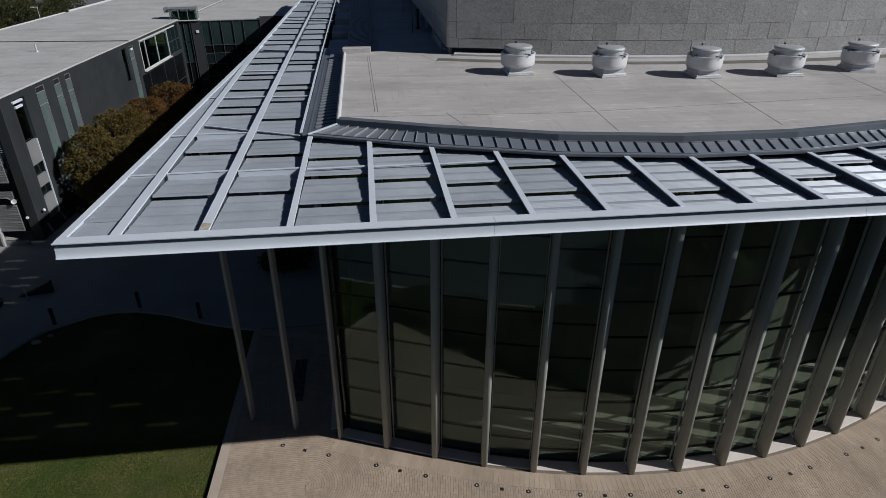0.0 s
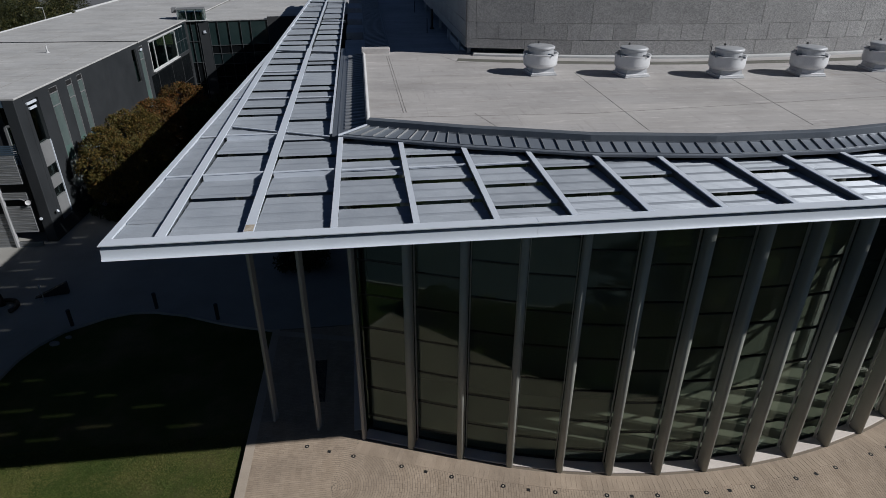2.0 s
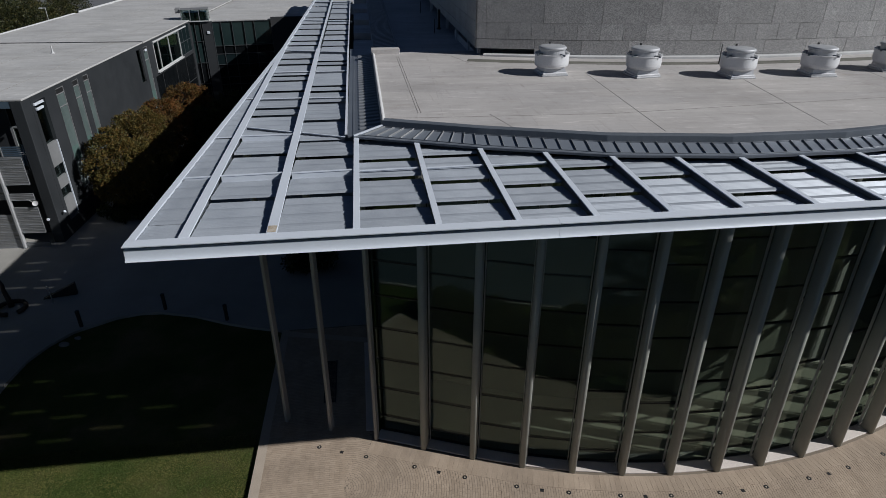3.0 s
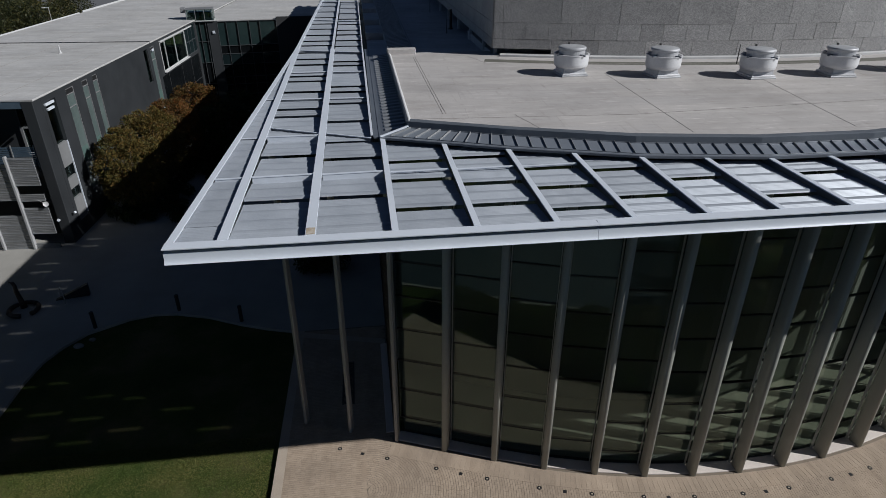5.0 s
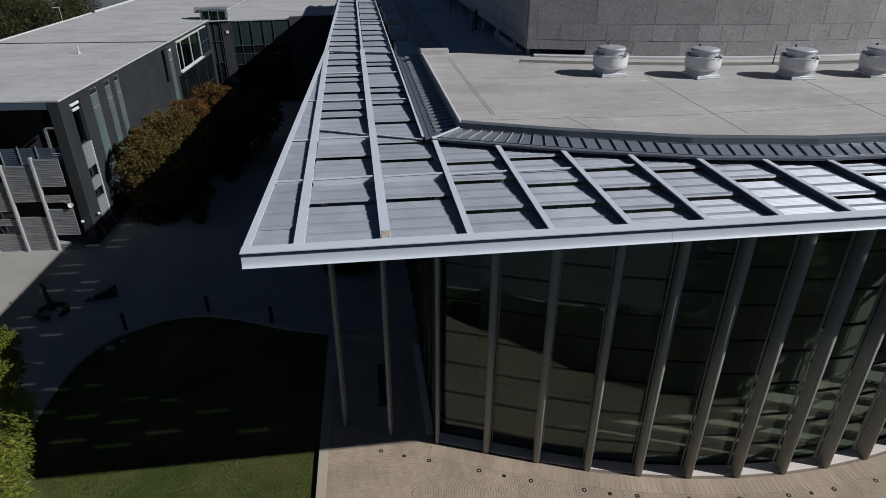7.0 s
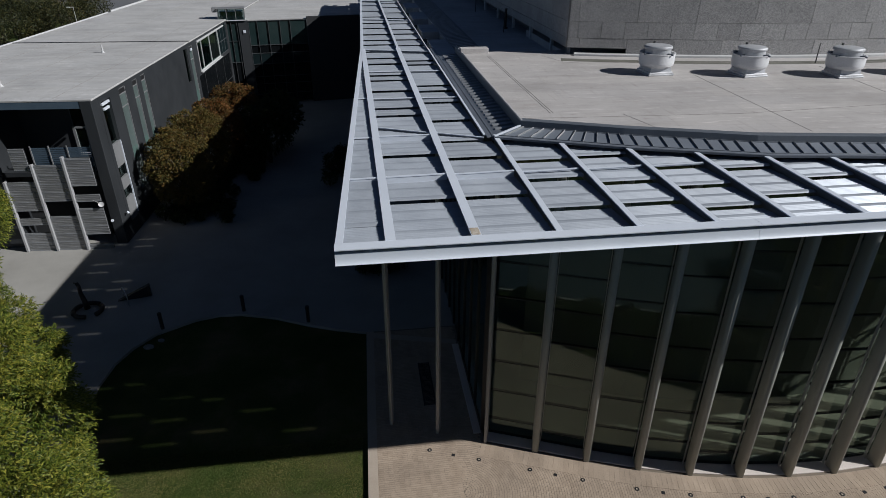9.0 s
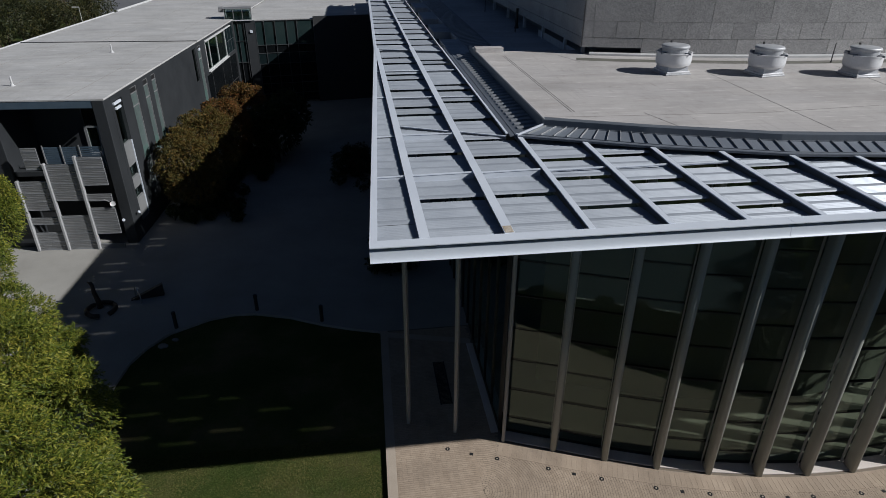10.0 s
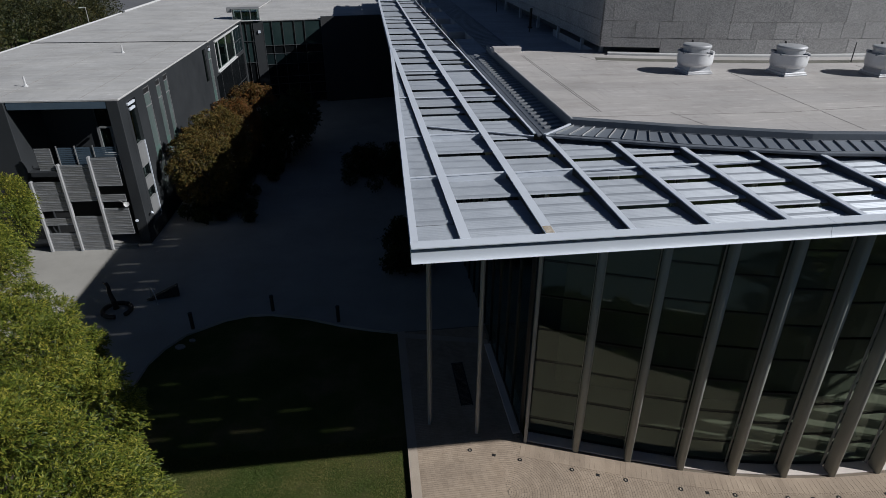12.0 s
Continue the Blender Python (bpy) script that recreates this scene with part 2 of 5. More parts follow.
M_KERB_FLAT = surface("pale_concrete_strip", (0.36, 0.30, 0.24), (0.43, 0.362, 0.295), 0.85, 0, 0.6, 25, 0.15, 0.1)
M_JOINT_SAND = surface("paver_joint_sand", (0.16, 0.13, 0.10), (0.22, 0.178, 0.138), 0.95, 0, 0.8, 25, 0.2)
M_CONCRETE = surface("courtyard_concrete", (0.25, 0.24, 0.222), (0.335, 0.323, 0.30), 0.85, 0, 0.3, 20, 0.12, 0.15)
M_KERB = surface("pale_granite_kerb", (0.56, 0.495, 0.455), (0.68, 0.61, 0.56), 0.75, 0, 0.8, 30, 0.15, 0.1)
M_GRASS = grass_material("mown_grass")
M_FLOOR_IN = surface("polished_interior_floor", (0.275, 0.275, 0.25), (0.35, 0.35, 0.318), 0.35, 0, 0.4, 20, 0.1, 0.02)
# interior surfaces coloured dark to stand for unlit rooms behind glass
M_WALL_IN = surface("darkened_interior", (0.10, 0.105, 0.10), (0.14, 0.14, 0.135), 0.8, 0, 0.3, 20, 0.05)
M_WALL_DIM = surface("darkened_inner_wall", (0.11, 0.12, 0.11), (0.155, 0.163, 0.153), 0.6, 0, 0.3, 20, 0.1)
M_CLAD = surface("charcoal_wall_cladding", (0.021, 0.0235, 0.0265), (0.031, 0.034, 0.038), 0.6, 0.1, 0.3, 20, 0.12, 0.1)
M_CLAD_DARK = surface("dark_soffit_paint", (0.02, 0.021, 0.023), (0.03, 0.031, 0.033), 0.7, 0, 0.3, 20, 0.1, 0.1)
M_SCREEN = surface("grey_louver_screen", (0.2, 0.204, 0.208), (0.265, 0.27, 0.275), 0.5, 0.3, 0.8, 20, 0.1, 0.05)
M_PANEL_PALE = surface("pale_grey_panel", (0.42, 0.42, 0.42), (0.5, 0.5, 0.5), 0.6, 0, 0.8, 20, 0.08, 0.05)
M_RAIL_BLUE = surface("blue_grey_railing", (0.055, 0.085, 0.12), (0.08, 0.115, 0.152), 0.5, 0.2, 0.8, 20, 0.1, 0.05)
M_FAN = surface("galvanised_white_fan_paint", (0.56, 0.56, 0.57), (0.68, 0.68, 0.69), 0.45, 0.15, 1.2, 25, 0.12, 0.05)
M_FAN_TOP = surface("weathered_fan_cap", (0.38, 0.385, 0.40), (0.52, 0.525, 0.54), 0.45, 0.3, 1.6, 25, 0.15, 0.05)
M_BLACK = surface("black_powder_coat", (0.015, 0.015, 0.016), (0.025, 0.025, 0.026), 0.55, 0.2, 1, 20, 0.1, 0.0)
M_TRIM = surface("pale_anodised_trim", (0.36, 0.345, 0.32), (0.46, 0.445, 0.42), 0.45, 0.3, 1, 20, 0.1, 0.0)
M_STEEL = surface("brushed_steel", (0.42, 0.42, 0.42), (0.55, 0.55, 0.55), 0.35, 0.8, 1, 20, 0.1, 0.0)
M_BARK = surface("brown_bark", (0.045, 0.034, 0.025), (0.085, 0.065, 0.05), 0.95, 0, 2.0, 14, 0.4, 0.8, 0.04, (1, 1, 0.2))
M_LEAF_GREEN = leaf_material("fresh_green_leaf", [(0.026, 0.049, 0.008), (0.084, 0.117, 0.014), (0.163, 0.186, 0.024), (0.285, 0.278, 0.05)])
M_LEAF_AUTUMN = leaf_material("autumn_leaf", [(0.06, 0.049, 0.015), (0.105, 0.072, 0.021), (0.15, 0.077, 0.023), (0.205, 0.066, 0.022)])
M_LEAF_OLIVE = leaf_material("turning_olive_leaf", [(0.055, 0.058, 0.016), (0.092, 0.082, 0.023), (0.13, 0.097, 0.027), (0.165, 0.088, 0.027)])
M_LEAF_DARK = leaf_material("dark_green_leaf", [(0.014, 0.026, 0.008), (0.028, 0.042, 0.011), (0.055, 0.066, 0.016)])
M_STONE_DARK = surface("shaded_grey_boulder", (0.17, 0.165, 0.155), (0.26, 0.25, 0.235), 0.9, 0, 3.0, 25, 0.25, 0.3)
M_ASPHALT = surface("blue_grey_asphalt", (0.031, 0.048, 0.061), (0.045, 0.063, 0.079), 0.9, 0, 0.4, 30, 0.2, 0.2)
M_ASPHALT_FAR = surface("worn_grey_asphalt", (0.09, 0.092, 0.1), (0.13, 0.132, 0.14), 0.9, 0, 0.1, 30, 0.2, 0.0)
M_LEAF_WOODS = leaf_material("deep_green_wood_leaf", [(0.009, 0.015, 0.006), (0.018, 0.026, 0.009), (0.040, 0.045, 0.013), (0.07, 0.062, 0.018)], 0.2, 0.12)
M_POST = surface("pale_post_paint", (0.32, 0.32, 0.328), (0.385, 0.385, 0.392), 0.5, 0.1, 0.8, 20, 0.1, 0.05)
M_GUTTER = surface("olive_valley_strip", (0.085, 0.083, 0.068), (0.15, 0.145, 0.122), 0.9, 0, 0.9, 20, 0.2, 0.1)
M_RIB = surface("pale_ribbed_metal", (0.22, 0.228, 0.245), (0.30, 0.31, 0.325), 0.45, 0.2, 0.6, 25, 0.1, 0.05)
M_NICHE = surface("mid_grey_spandrel", (0.15, 0.152, 0.155), (0.19, 0.192, 0.195), 0.6, 0, 0.8, 20, 0.1, 0.05)
# teal put into the pane colour for the reflections in the wing windows
M_TEAL = surface("teal_reflection_glass", (0.072, 0.096, 0.094), (0.108, 0.137, 0.133), 0.1, 0, 0.6, 10, 0.1, 0.0)
M_TEAL_PALE = surface("green_window_glass", (0.07, 0.115, 0.105), (0.10, 0.15, 0.138), 0.12, 0, 0.6, 10, 0.1, 0.0)
M_PALE_PANE = surface("pale_window_glass", (0.20, 0.235, 0.235), (0.28, 0.31, 0.31), 0.2, 0, 0.8, 10, 0.1, 0.0)
M_TEAL_DARK = surface("dark_teal_glass", (0.007, 0.013, 0.015), (0.012, 0.02, 0.022), 0.08, 0, 0.4, 10, 0.1, 0.0, spec=0.3)
M_BLADE = leaf_material("grass_blade", [(0.062, 0.09, 0.02), (0.084, 0.108, 0.025), (0.112, 0.128, 0.034), (0.16, 0.15, 0.056)], 0.45, 0.42, ((0.75, 1.0, 0.75), (1.9, 1.5, 1.8)))
# black sheet standing for slot shade; its share sets the sun that leaks
M_SLOT_SHADE = pierced(surface("black_slot_shade", (0.012, 0.012, 0.013), (0.02, 0.02, 0.021), 0.8, 0.0, 1, 20, 0.1, 0.0), 0.4)
M_GLASS_BLACK = surface("unlit_window_glass", (0.004, 0.005, 0.006), (0.007, 0.008, 0.009), 0.25, 0, 0.8, 10, 0.1, 0.0, spec=0.12)
M_FRAME_DARK = surface("dark_anodised_frame", (0.05, 0.055, 0.06), (0.075, 0.08, 0.086), 0.5, 0.2, 0.8, 20, 0.1, 0.0)
M_TEAL_PANE = surface("blue_green_glass", (0.014, 0.027, 0.028), (0.024, 0.040, 0.040), 0.07, 0, 0.5, 10, 0.1, 0.0, spec=0.5)
M_STAINED = surface("rust_stained_steel", (0.34, 0.27, 0.19), (0.55, 0.50, 0.43), 0.8, 0, 9.0, 40, 0.4, 0.2)


# ---- building helpers ----
def box(bm, x0, x1, y0, y1, z0, z1):
    v = [bm.verts.new(p) for p in ((x0, y0, z0), (x1, y0, z0), (x1, y1, z0), (x0, y1, z0), (x0, y0, z1), (x1, y0, z1), (x1, y1, z1), (x0, y1, z1))]
    for f in ((3, 2, 1, 0), (4, 5, 6, 7), (0, 1, 5, 4), (1, 2, 6, 5), (2, 3, 7, 6), (3, 0, 4, 7)):
        bm.faces.new([v[i] for i in f])


def soften(bm, width, segments=1):
    bmesh.ops.bevel(bm, geom=bm.edges[:], offset=width, segments=segments, affect="EDGES", profile=0.5)


def a_box(x0, x1, y0, y1, z0, z1, bevel=0.0):
    bm = bmesh.new()
    box(bm, x0, x1, y0, y1, z0, z1)
    if bevel:
        soften(bm, bevel)
    return bm


def slab(points, z0, z1):
    """A prism over a plan outline."""
    bm = bmesh.new()
    low = [bm.verts.new((x, y, z0)) for x, y in points]
    top = [bm.verts.new((x, y, z1)) for x, y in points]
    bm.faces.new(top)
    bm.faces.new(low[::-1])
    for i in range(len(points)):
        j = (i + 1) % len(points)
        bm.faces.new((low[i], low[j], top[j], top[i]))
    bmesh.ops.recalc_face_normals(bm, faces=bm.faces[:])
    return bm


def sweep(section, path):
    """A section of (out, z) pairs run along plan points; out points to the path's left."""
    bm = bmesh.new()
    rings = []
    for i, p in enumerate(path):
        a = Vector(path[max(i - 1, 0)])
        c = Vector(path[min(i + 1, len(path) - 1)])
        b = Vector(p)
        d1 = (b - a).normalized() if i else (c - b).normalized()
        d2 = (c - b).normalized() if i < len(path) - 1 else d1
        n1, n2 = Vector((-d1.y, d1.x)), Vector((-d2.y, d2.x))
        nrm = (n1 + n2).normalized()
        k = 1 / max(nrm.dot(n1), 0.3)
        rings.append([bm.verts.new((b.x + nrm.x * k * o, b.y + nrm.y * k * o, z)) for o, z in section])
    for r, s in zip(rings, rings[1:]):
        for i in range(len(section)):
            j = (i + 1) % len(section)
            bm.faces.new((r[i], r[j], s[j], s[i]))
    bm.faces.new(rings[0][::-1])
    bm.faces.new(rings[-1])
    bmesh.ops.recalc_face_normals(bm, faces=bm.faces[:])
    return bm


def tube(bm, pts, radii, seg=8):
    rings = []
    for i, p in enumerate(pts):
        p = Vector(p)
        d = (Vector(pts[min(i + 1, len(pts) - 1)]) - Vector(pts[max(i - 1, 0)])).normalized()
        u = d.orthogonal().normalized()
        w = d.cross(u)
        rings.append([bm.verts.new(p + (u * math.cos(a) + w * math.sin(a)) * radii[i]) for a in (2 * math.pi * k / seg for k in range(seg))])
    for r, s in zip(rings, rings[1:]):
        for k in range(seg):
            bm.faces.new((r[k], r[(k + 1) % seg], s[(k + 1) % seg], s[k]))
    bm.faces.new(rings[0][::-1])
    bm.faces.new(rings[-1])


def lathe(profile, seg=28):
    """A body of revolution about z from (radius, z) pairs, bottom to top."""
    bm = bmesh.new()
    rings = [[bm.verts.new((r * math.cos(2 * math.pi * k / seg), r * math.sin(2 * math.pi * k / seg), z)) for k in range(seg)] for r, z in profile]
    for r, s in zip(rings, rings[1:]):
        for k in range(seg):
            bm.faces.new((r[k], r[(k + 1) % seg], s[(k + 1) % seg], s[k]))
    bm.faces.new(rings[0][::-1])
    bm.faces.new(rings[-1])
    return bm


def to_mesh(name, bm, material, smooth=False):
    me = bpy.data.meshes.new(name)
    bm.to_mesh(me)
    bm.free()
    me.materials.append(material)
    if smooth:
        for p in me.polygons:
            p.use_smooth = True
    return me


def part(name, bm, material, parent=None, label="", smooth=False):
    ob = new(name, to_mesh(name, bm, material, smooth))
    if parent:
        ob.parent = parent
    if label:
        tagged(ob, label)
    return ob


def piece(name, mesh, parent, m=None):
    ob = new(name, mesh)
    ob.parent = parent
    if m is not None:
        ob.matrix_basis = m
    return ob


def thing(name, label, category, m=None, group="", kind=""):
    ob = new(name)
    ob.empty_display_size = 0.2
    if m is not None:
        ob.matrix_basis = m
    return tagged(ob, label, category, group, kind)


def mesh_thing(name, bm, material, label, category, group="", kind="", smooth=False):
    return tagged(part(name, bm, material, None, "", smooth), label, category, group, kind)


# ---- plan ----
BAY = 1.92
CX, CY, RAD = 11.6, 42.0, 26.0
TAN_X = 1.9
TAN_S = (TAN_X - CX) / math.sqrt(RAD ** 2 - (TAN_X - CX) ** 2)
XR = 25.12
XC = 30.18


def facade(x, inset=0.0):
    """y of the curved front at x, set back by inset along its normal; straight beyond the tangent points, alike on both sides."""
    r = RAD - inset
    half = (CX - TAN_X) * r / RAD
    d = abs(x - CX)
    y = CY - math.sqrt(r * r - min(d, half) ** 2)
    return y - TAN_S * max(d - half, 0.0)


def facade_turn(x):
    """Angle of the front's outward normal against -y, in degrees."""
    half = CX - TAN_X
    return math.degrees(math.asin(min(max(x - CX, -half), half) / RAD))


ROOF_Z = 13.40
PANEL_Z = 12.915
BEAM_Z = 13.05


def left_edge(y):
    """x of the canopy's outer edge: one straight run, then a slightly turned one along the courtyard."""
    if y < 36.7:
        return -7.0 + (y - 12.3) * 0.0395
    return -6.036 + (y - 36.7) * 0.014


# ---- ground ----
ground_bm = bmesh.new()
GX = [-1500, -200, -60, -19, 0, 40, 200, 1500]
GY = [-1500, -200, -40, 12, 30, 60, 200, 1800]
gv = [[ground_bm.verts.new((x, y, -0.16)) for x in GX] for y in GY]
for i in range(len(GY) - 1):
    for j in range(len(GX) - 1):
        ground_bm.faces.new((gv[i][j], gv[i][j + 1], gv[i + 1][j + 1], gv[i + 1][j]))
mesh_thing("ground", ground_bm, M_GRASS, "mown green lawn and open ground around the buildings", "ground", kind="structure")

plaza_front = [(-6.92, 12.6), (4.0, 12.5), (19.2, 12.5), (30.1, 12.6)]
plaza_back = [(30.1, 28.0), (25.1, 28.0)] + [(x, facade(x, 0.3)) for x in np.arange(25.1, -2.0, -1.5)] + [(-1.9, 28.0), (-6.65, 28.0)]
plaza = mesh_thing("pavement_plaza", slab(plaza_front + plaza_back, -0.3, -0.005), M_JOINT_SAND, "tan small-format paver plaza along the curved glass front", "pavement", kind="structure")

curve = [(-6.65, 28.02), (-8.2, 28.5), (-9.7, 29.1), (-11.6, 30.05), (-13.5, 30.65), (-14.7, 30.7), (-15.9, 30.4), (-17.7, 29.3), (-18.5, 28.2), (-19.0, 27.0), (-19.2, 25.4), (-19.3, 22.0), (-19.5, 5.0)]
court = curve + [(-34, 5.0), (-60, 20), (-60, 96), (4, 96), (4, 60), (-1.9, 60), (-1.9, 28.02)]
mesh_thing("pavement_courtyard", slab(court, -0.3, -0.004), M_CONCRETE, "plain concrete courtyard paving between the wings", "pavement", kind="structure")

kerb_line = [(-15.0, 12.4), (-10.0, 10.5), (-6.3, 9.0), (-3.0, 7.9), (0.0, 6.8), (3.0, 6.05), (6.0, 5.65), (10.0, 5.4), (14.0, 5.4)]


def kerb_y(x):
    return float(np.interp(x, [p[0] for p in kerb_line], [p[1] for p in kerb_line]))


mesh_thing("road", slab([(-15, -9), (14, -9)] + kerb_line[::-1], -0.3, -0.14), M_ASPHALT, "blue-grey asphalt drive in front of the plaza", "road", kind="structure")

mesh_thing("parking_lot", slab([(-110, 160), (-40, 150), (-40, 320), (-110, 320)], -0.3, -0.12), M_ASPHALT_FAR, "pale grey asphalt lot beyond the trees", "road", kind="structure")

mesh_thing("kerb", sweep([(0.0, -0.3), (0.0, -0.06), (0.2, -0.05), (0.22, -0.3)], kerb_line), M_CONCRETE, "pale kerb along the drive", "kerb", kind="structure")

# ---- hall: shell behind the glass ----
hall = thing("exhibition_hall", "curved hall with a glass front under a flat roof", "building")
front_in = [(x, facade(x, 0.75)) for x in np.arange(-1.5, XR, 1.2)]
part("hall_floor", slab(front_in + [(XR, 40), (-1.5, 40)], -0.1, 0.03), M_FLOOR_IN, hall, "dull polished interior floor")
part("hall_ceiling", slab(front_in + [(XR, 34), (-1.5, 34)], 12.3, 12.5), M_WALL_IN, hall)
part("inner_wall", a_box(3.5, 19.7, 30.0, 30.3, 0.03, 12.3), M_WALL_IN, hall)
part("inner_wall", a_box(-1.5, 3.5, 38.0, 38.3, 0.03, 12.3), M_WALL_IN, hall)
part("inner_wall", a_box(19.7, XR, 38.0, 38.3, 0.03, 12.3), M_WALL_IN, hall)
# curved wall added to stop sun patches deep inside the hall
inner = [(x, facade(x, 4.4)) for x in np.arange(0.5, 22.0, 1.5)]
part("inner_wall", sweep([(0, 0.03), (0.3, 0.03), (0.3, 12.3), (0, 12.3)], inner), M_WALL_DIM, hall, "curved wall added behind the glass to keep the lobby dark")

# flat roof, coping and standing-seam skirt
facets = [2.05 + 3.82 * k for k in range(0, 6)]


def ring_line(inset, x_first):
    x_last = 2 * CX - x_first
    return [(x, facade(x, inset)) for x in (x_first, *facets, x_last)]


UP_X, LOW_X = -1.02, -1.98
roof_line = ring_line(1.45, UP_X)
roof_plan = roof_line + [(24.22, 26.5), (28.0, 26.5), (28.0, 40), (4.3, 40.0), (4.3, 32.9), (0.3, 32.9), (UP_X, 32.9)]
part("roof_membrane", slab(roof_plan, 12.9, ROOF_Z), M_ROOF, hall, "weathered pale roof membrane with stains")
part("rear_roof", slab([(-0.9, 34.2), (-0.9, 90), (6.0, 90), (6.0, 32.9), (-0.9, 32.9)], 12.6, 13.02), M_ROOF_DARK, hall, "grey rear roof in the shade")
PITS = [(39.3, 42.2), (45.6, 48.5), (52.3, 55.2), (59.0, 61.9)]
solid = [34.2] + [v for p in PITS for v in p] + [90.0]
for a, b in zip(solid[::2], solid[1::2]):
    part("rear_roof", a_box(-2.0, -0.904, a, b, 11.9, 13.02), M_ROOF_DARK, hall)
part("well_floor", a_box(-2.0, -0.91, 38, 66, 11.85, 11.95), M_CLAD_DARK, hall)
part("well_side", a_box(-0.904, -0.87, 38, 66, 11.9, 12.62), M_CLAD_DARK, hall)

low_line = ring_line(0.48, LOW_X)
up_line = ring_line(1.2, UP_X)
skirt_front = thing("roof_skirt", "dark standing-seam metal skirt round the flat roof", "roof edge")


def loft(a, b, za, zb, thick=0.05):
    bm = bmesh.new()
    rows = []
    for (ax, ay), (bx, by) in zip(a, b):
        rows.append([bm.verts.new(p) for p in ((ax, ay, za - thick), (ax, ay, za), (bx, by, zb), (bx, by, zb - thick))])
    for r, s in zip(rows, rows[1:]):
        for i in range(4):
            j = (i + 1) % 4
            bm.faces.new((r[i], r[j], s[j], s[i]))
    bm.faces.new(rows[0][::-1])
    bm.faces.new(rows[-1])
    bmesh.ops.recalc_face_normals(bm, faces=bm.faces[:])
    return bm


SK0, SK1 = 13.06, 13.27
left_low = [low_line[0], (LOW_X, 34.4)]
left_up = [up_line[0], (UP_X, 34.4)]
right_low = [low_line[-1], (2 * CX - LOW_X, 26.4)]
right_up = [up_line[-1], (2 * CX - UP_X, 26.4)]
part("skirt_sheet", loft(right_low, right_up, SK0, SK1), M_SKIRT, skirt_front)
part("skirt_sheet", loft(low_line, up_line, SK0, SK1), M_SKIRT, skirt_front)
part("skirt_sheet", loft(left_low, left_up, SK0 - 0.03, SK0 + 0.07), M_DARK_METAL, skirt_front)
part("drip_edge", sweep([(-0.05, 13.01), (0.03, 13.01), (0.03, 13.085), (-0.05, 13.08)], low_line), M_DARK_METAL, skirt_front)
part("drip_edge", sweep([(-0.03, 12.93), (0.03, 12.93), (0.03, 13.06), (-0.03, 13.06)], left_low), M_DARK_METAL, skirt_front)
part("coping", sweep([(-0.02, 13.2), (-0.02, 13.46), (0.04, 13.48), (0.3, 13.46), (0.3, 13.36)], up_line), M_COPING, skirt_front, "grey metal coping along the roof edge")
part("coping", sweep([(0.03, 13.08), (0.03, 13.47), (0.0, 13.48), (-0.012, 13.47), (-0.012, 13.3)], left_up), M_COPING, skirt_front, "grey metal coping along the roof edge")
part("edge_lap", sweep([(-0.014, 13.39), (-0.014, 13.488), (-0.05, 13.49), (-0.12, 13.41), (-0.12, 13.39)], left_up), M_PANEL_PALE, skirt_front, "pale membrane lap turned up at the roof edge")


def seam_between(p0, p1, parent, width=0.03, height=0.04, mat=None, name="seam"):
    p0, p1 = Vector(p0), Vector(p1)
    d = p1 - p0
    m = Matrix.Translation(p0) @ d.to_track_quat("X", "Z").to_matrix().to_4x4()
    return piece(name, seam_mesh(d.length, width, height, mat or M_DARK_METAL), parent, m)


SEAMS = {}


def seam_mesh(length, width, height, mat):
    key = (round(length, 2), width, height, mat.name)
    if key not in SEAMS:
        SEAMS[key] = to_mesh("seam", a_box(0, key[0], -width / 2, width / 2, -0.01, height, 0.006), mat)
    return SEAMS[key]


for (a0, a1), (b0, b1) in zip(zip(low_line, low_line[1:]), zip(up_line, up_line[1:])):
    count = max(1, round((Vector(a1) - Vector(a0)).length / 0.43))
    for i in range(count):
        f = (i + 0.5) / count
        p, q = Vector(a0).lerp(Vector(a1), f), Vector(b0).lerp(Vector(b1), f)
        rise = SK1 - SK0
        foot, head = p.lerp(q, 0.16), p.lerp(q, 0.93)
        # seam colour paler than the sheet, for edges that catch sun
        seam_between((foot.x, foot.y, SK0 + 0.16 * rise), (head.x, head.y, SK0 + 0.93 * rise), skirt_front, 0.022, 0.048, M_SCREEN)
    for f in (0.16, 0.93):
        ends = [Vector(u).lerp(Vector(v), f) for u, v in ((a0, b0), (a1, b1))]
        seam_between((*ends[0], SK0 + f * (SK1 - SK0)), (*ends[1], SK0 + f * (SK1 - SK0)), skirt_front, 0.035, 0.02, M_DARK_METAL, "lap_strip")
for i in range(31):
    y = 20.8 + 0.44 * i
    seam_between((LOW_X + 0.2, y, SK0 - 0.01), (UP_X - 0.04, y, SK0 + 0.066), skirt_front, 0.19, 0.04, M_RIB, "rib")
part("gutter_sheet", a_box(-2.19, LOW_X + 0.03, 20.1, 36.3, 12.98, 13.045, 0.01), M_DARK_METAL, skirt_front)
seam_between((*low_line[0], SK0 + 0.01), (*up_line[0], SK1 + 0.01), skirt_front, 0.07, 0.045, M_WHITE_STEEL, "hip_flashing")

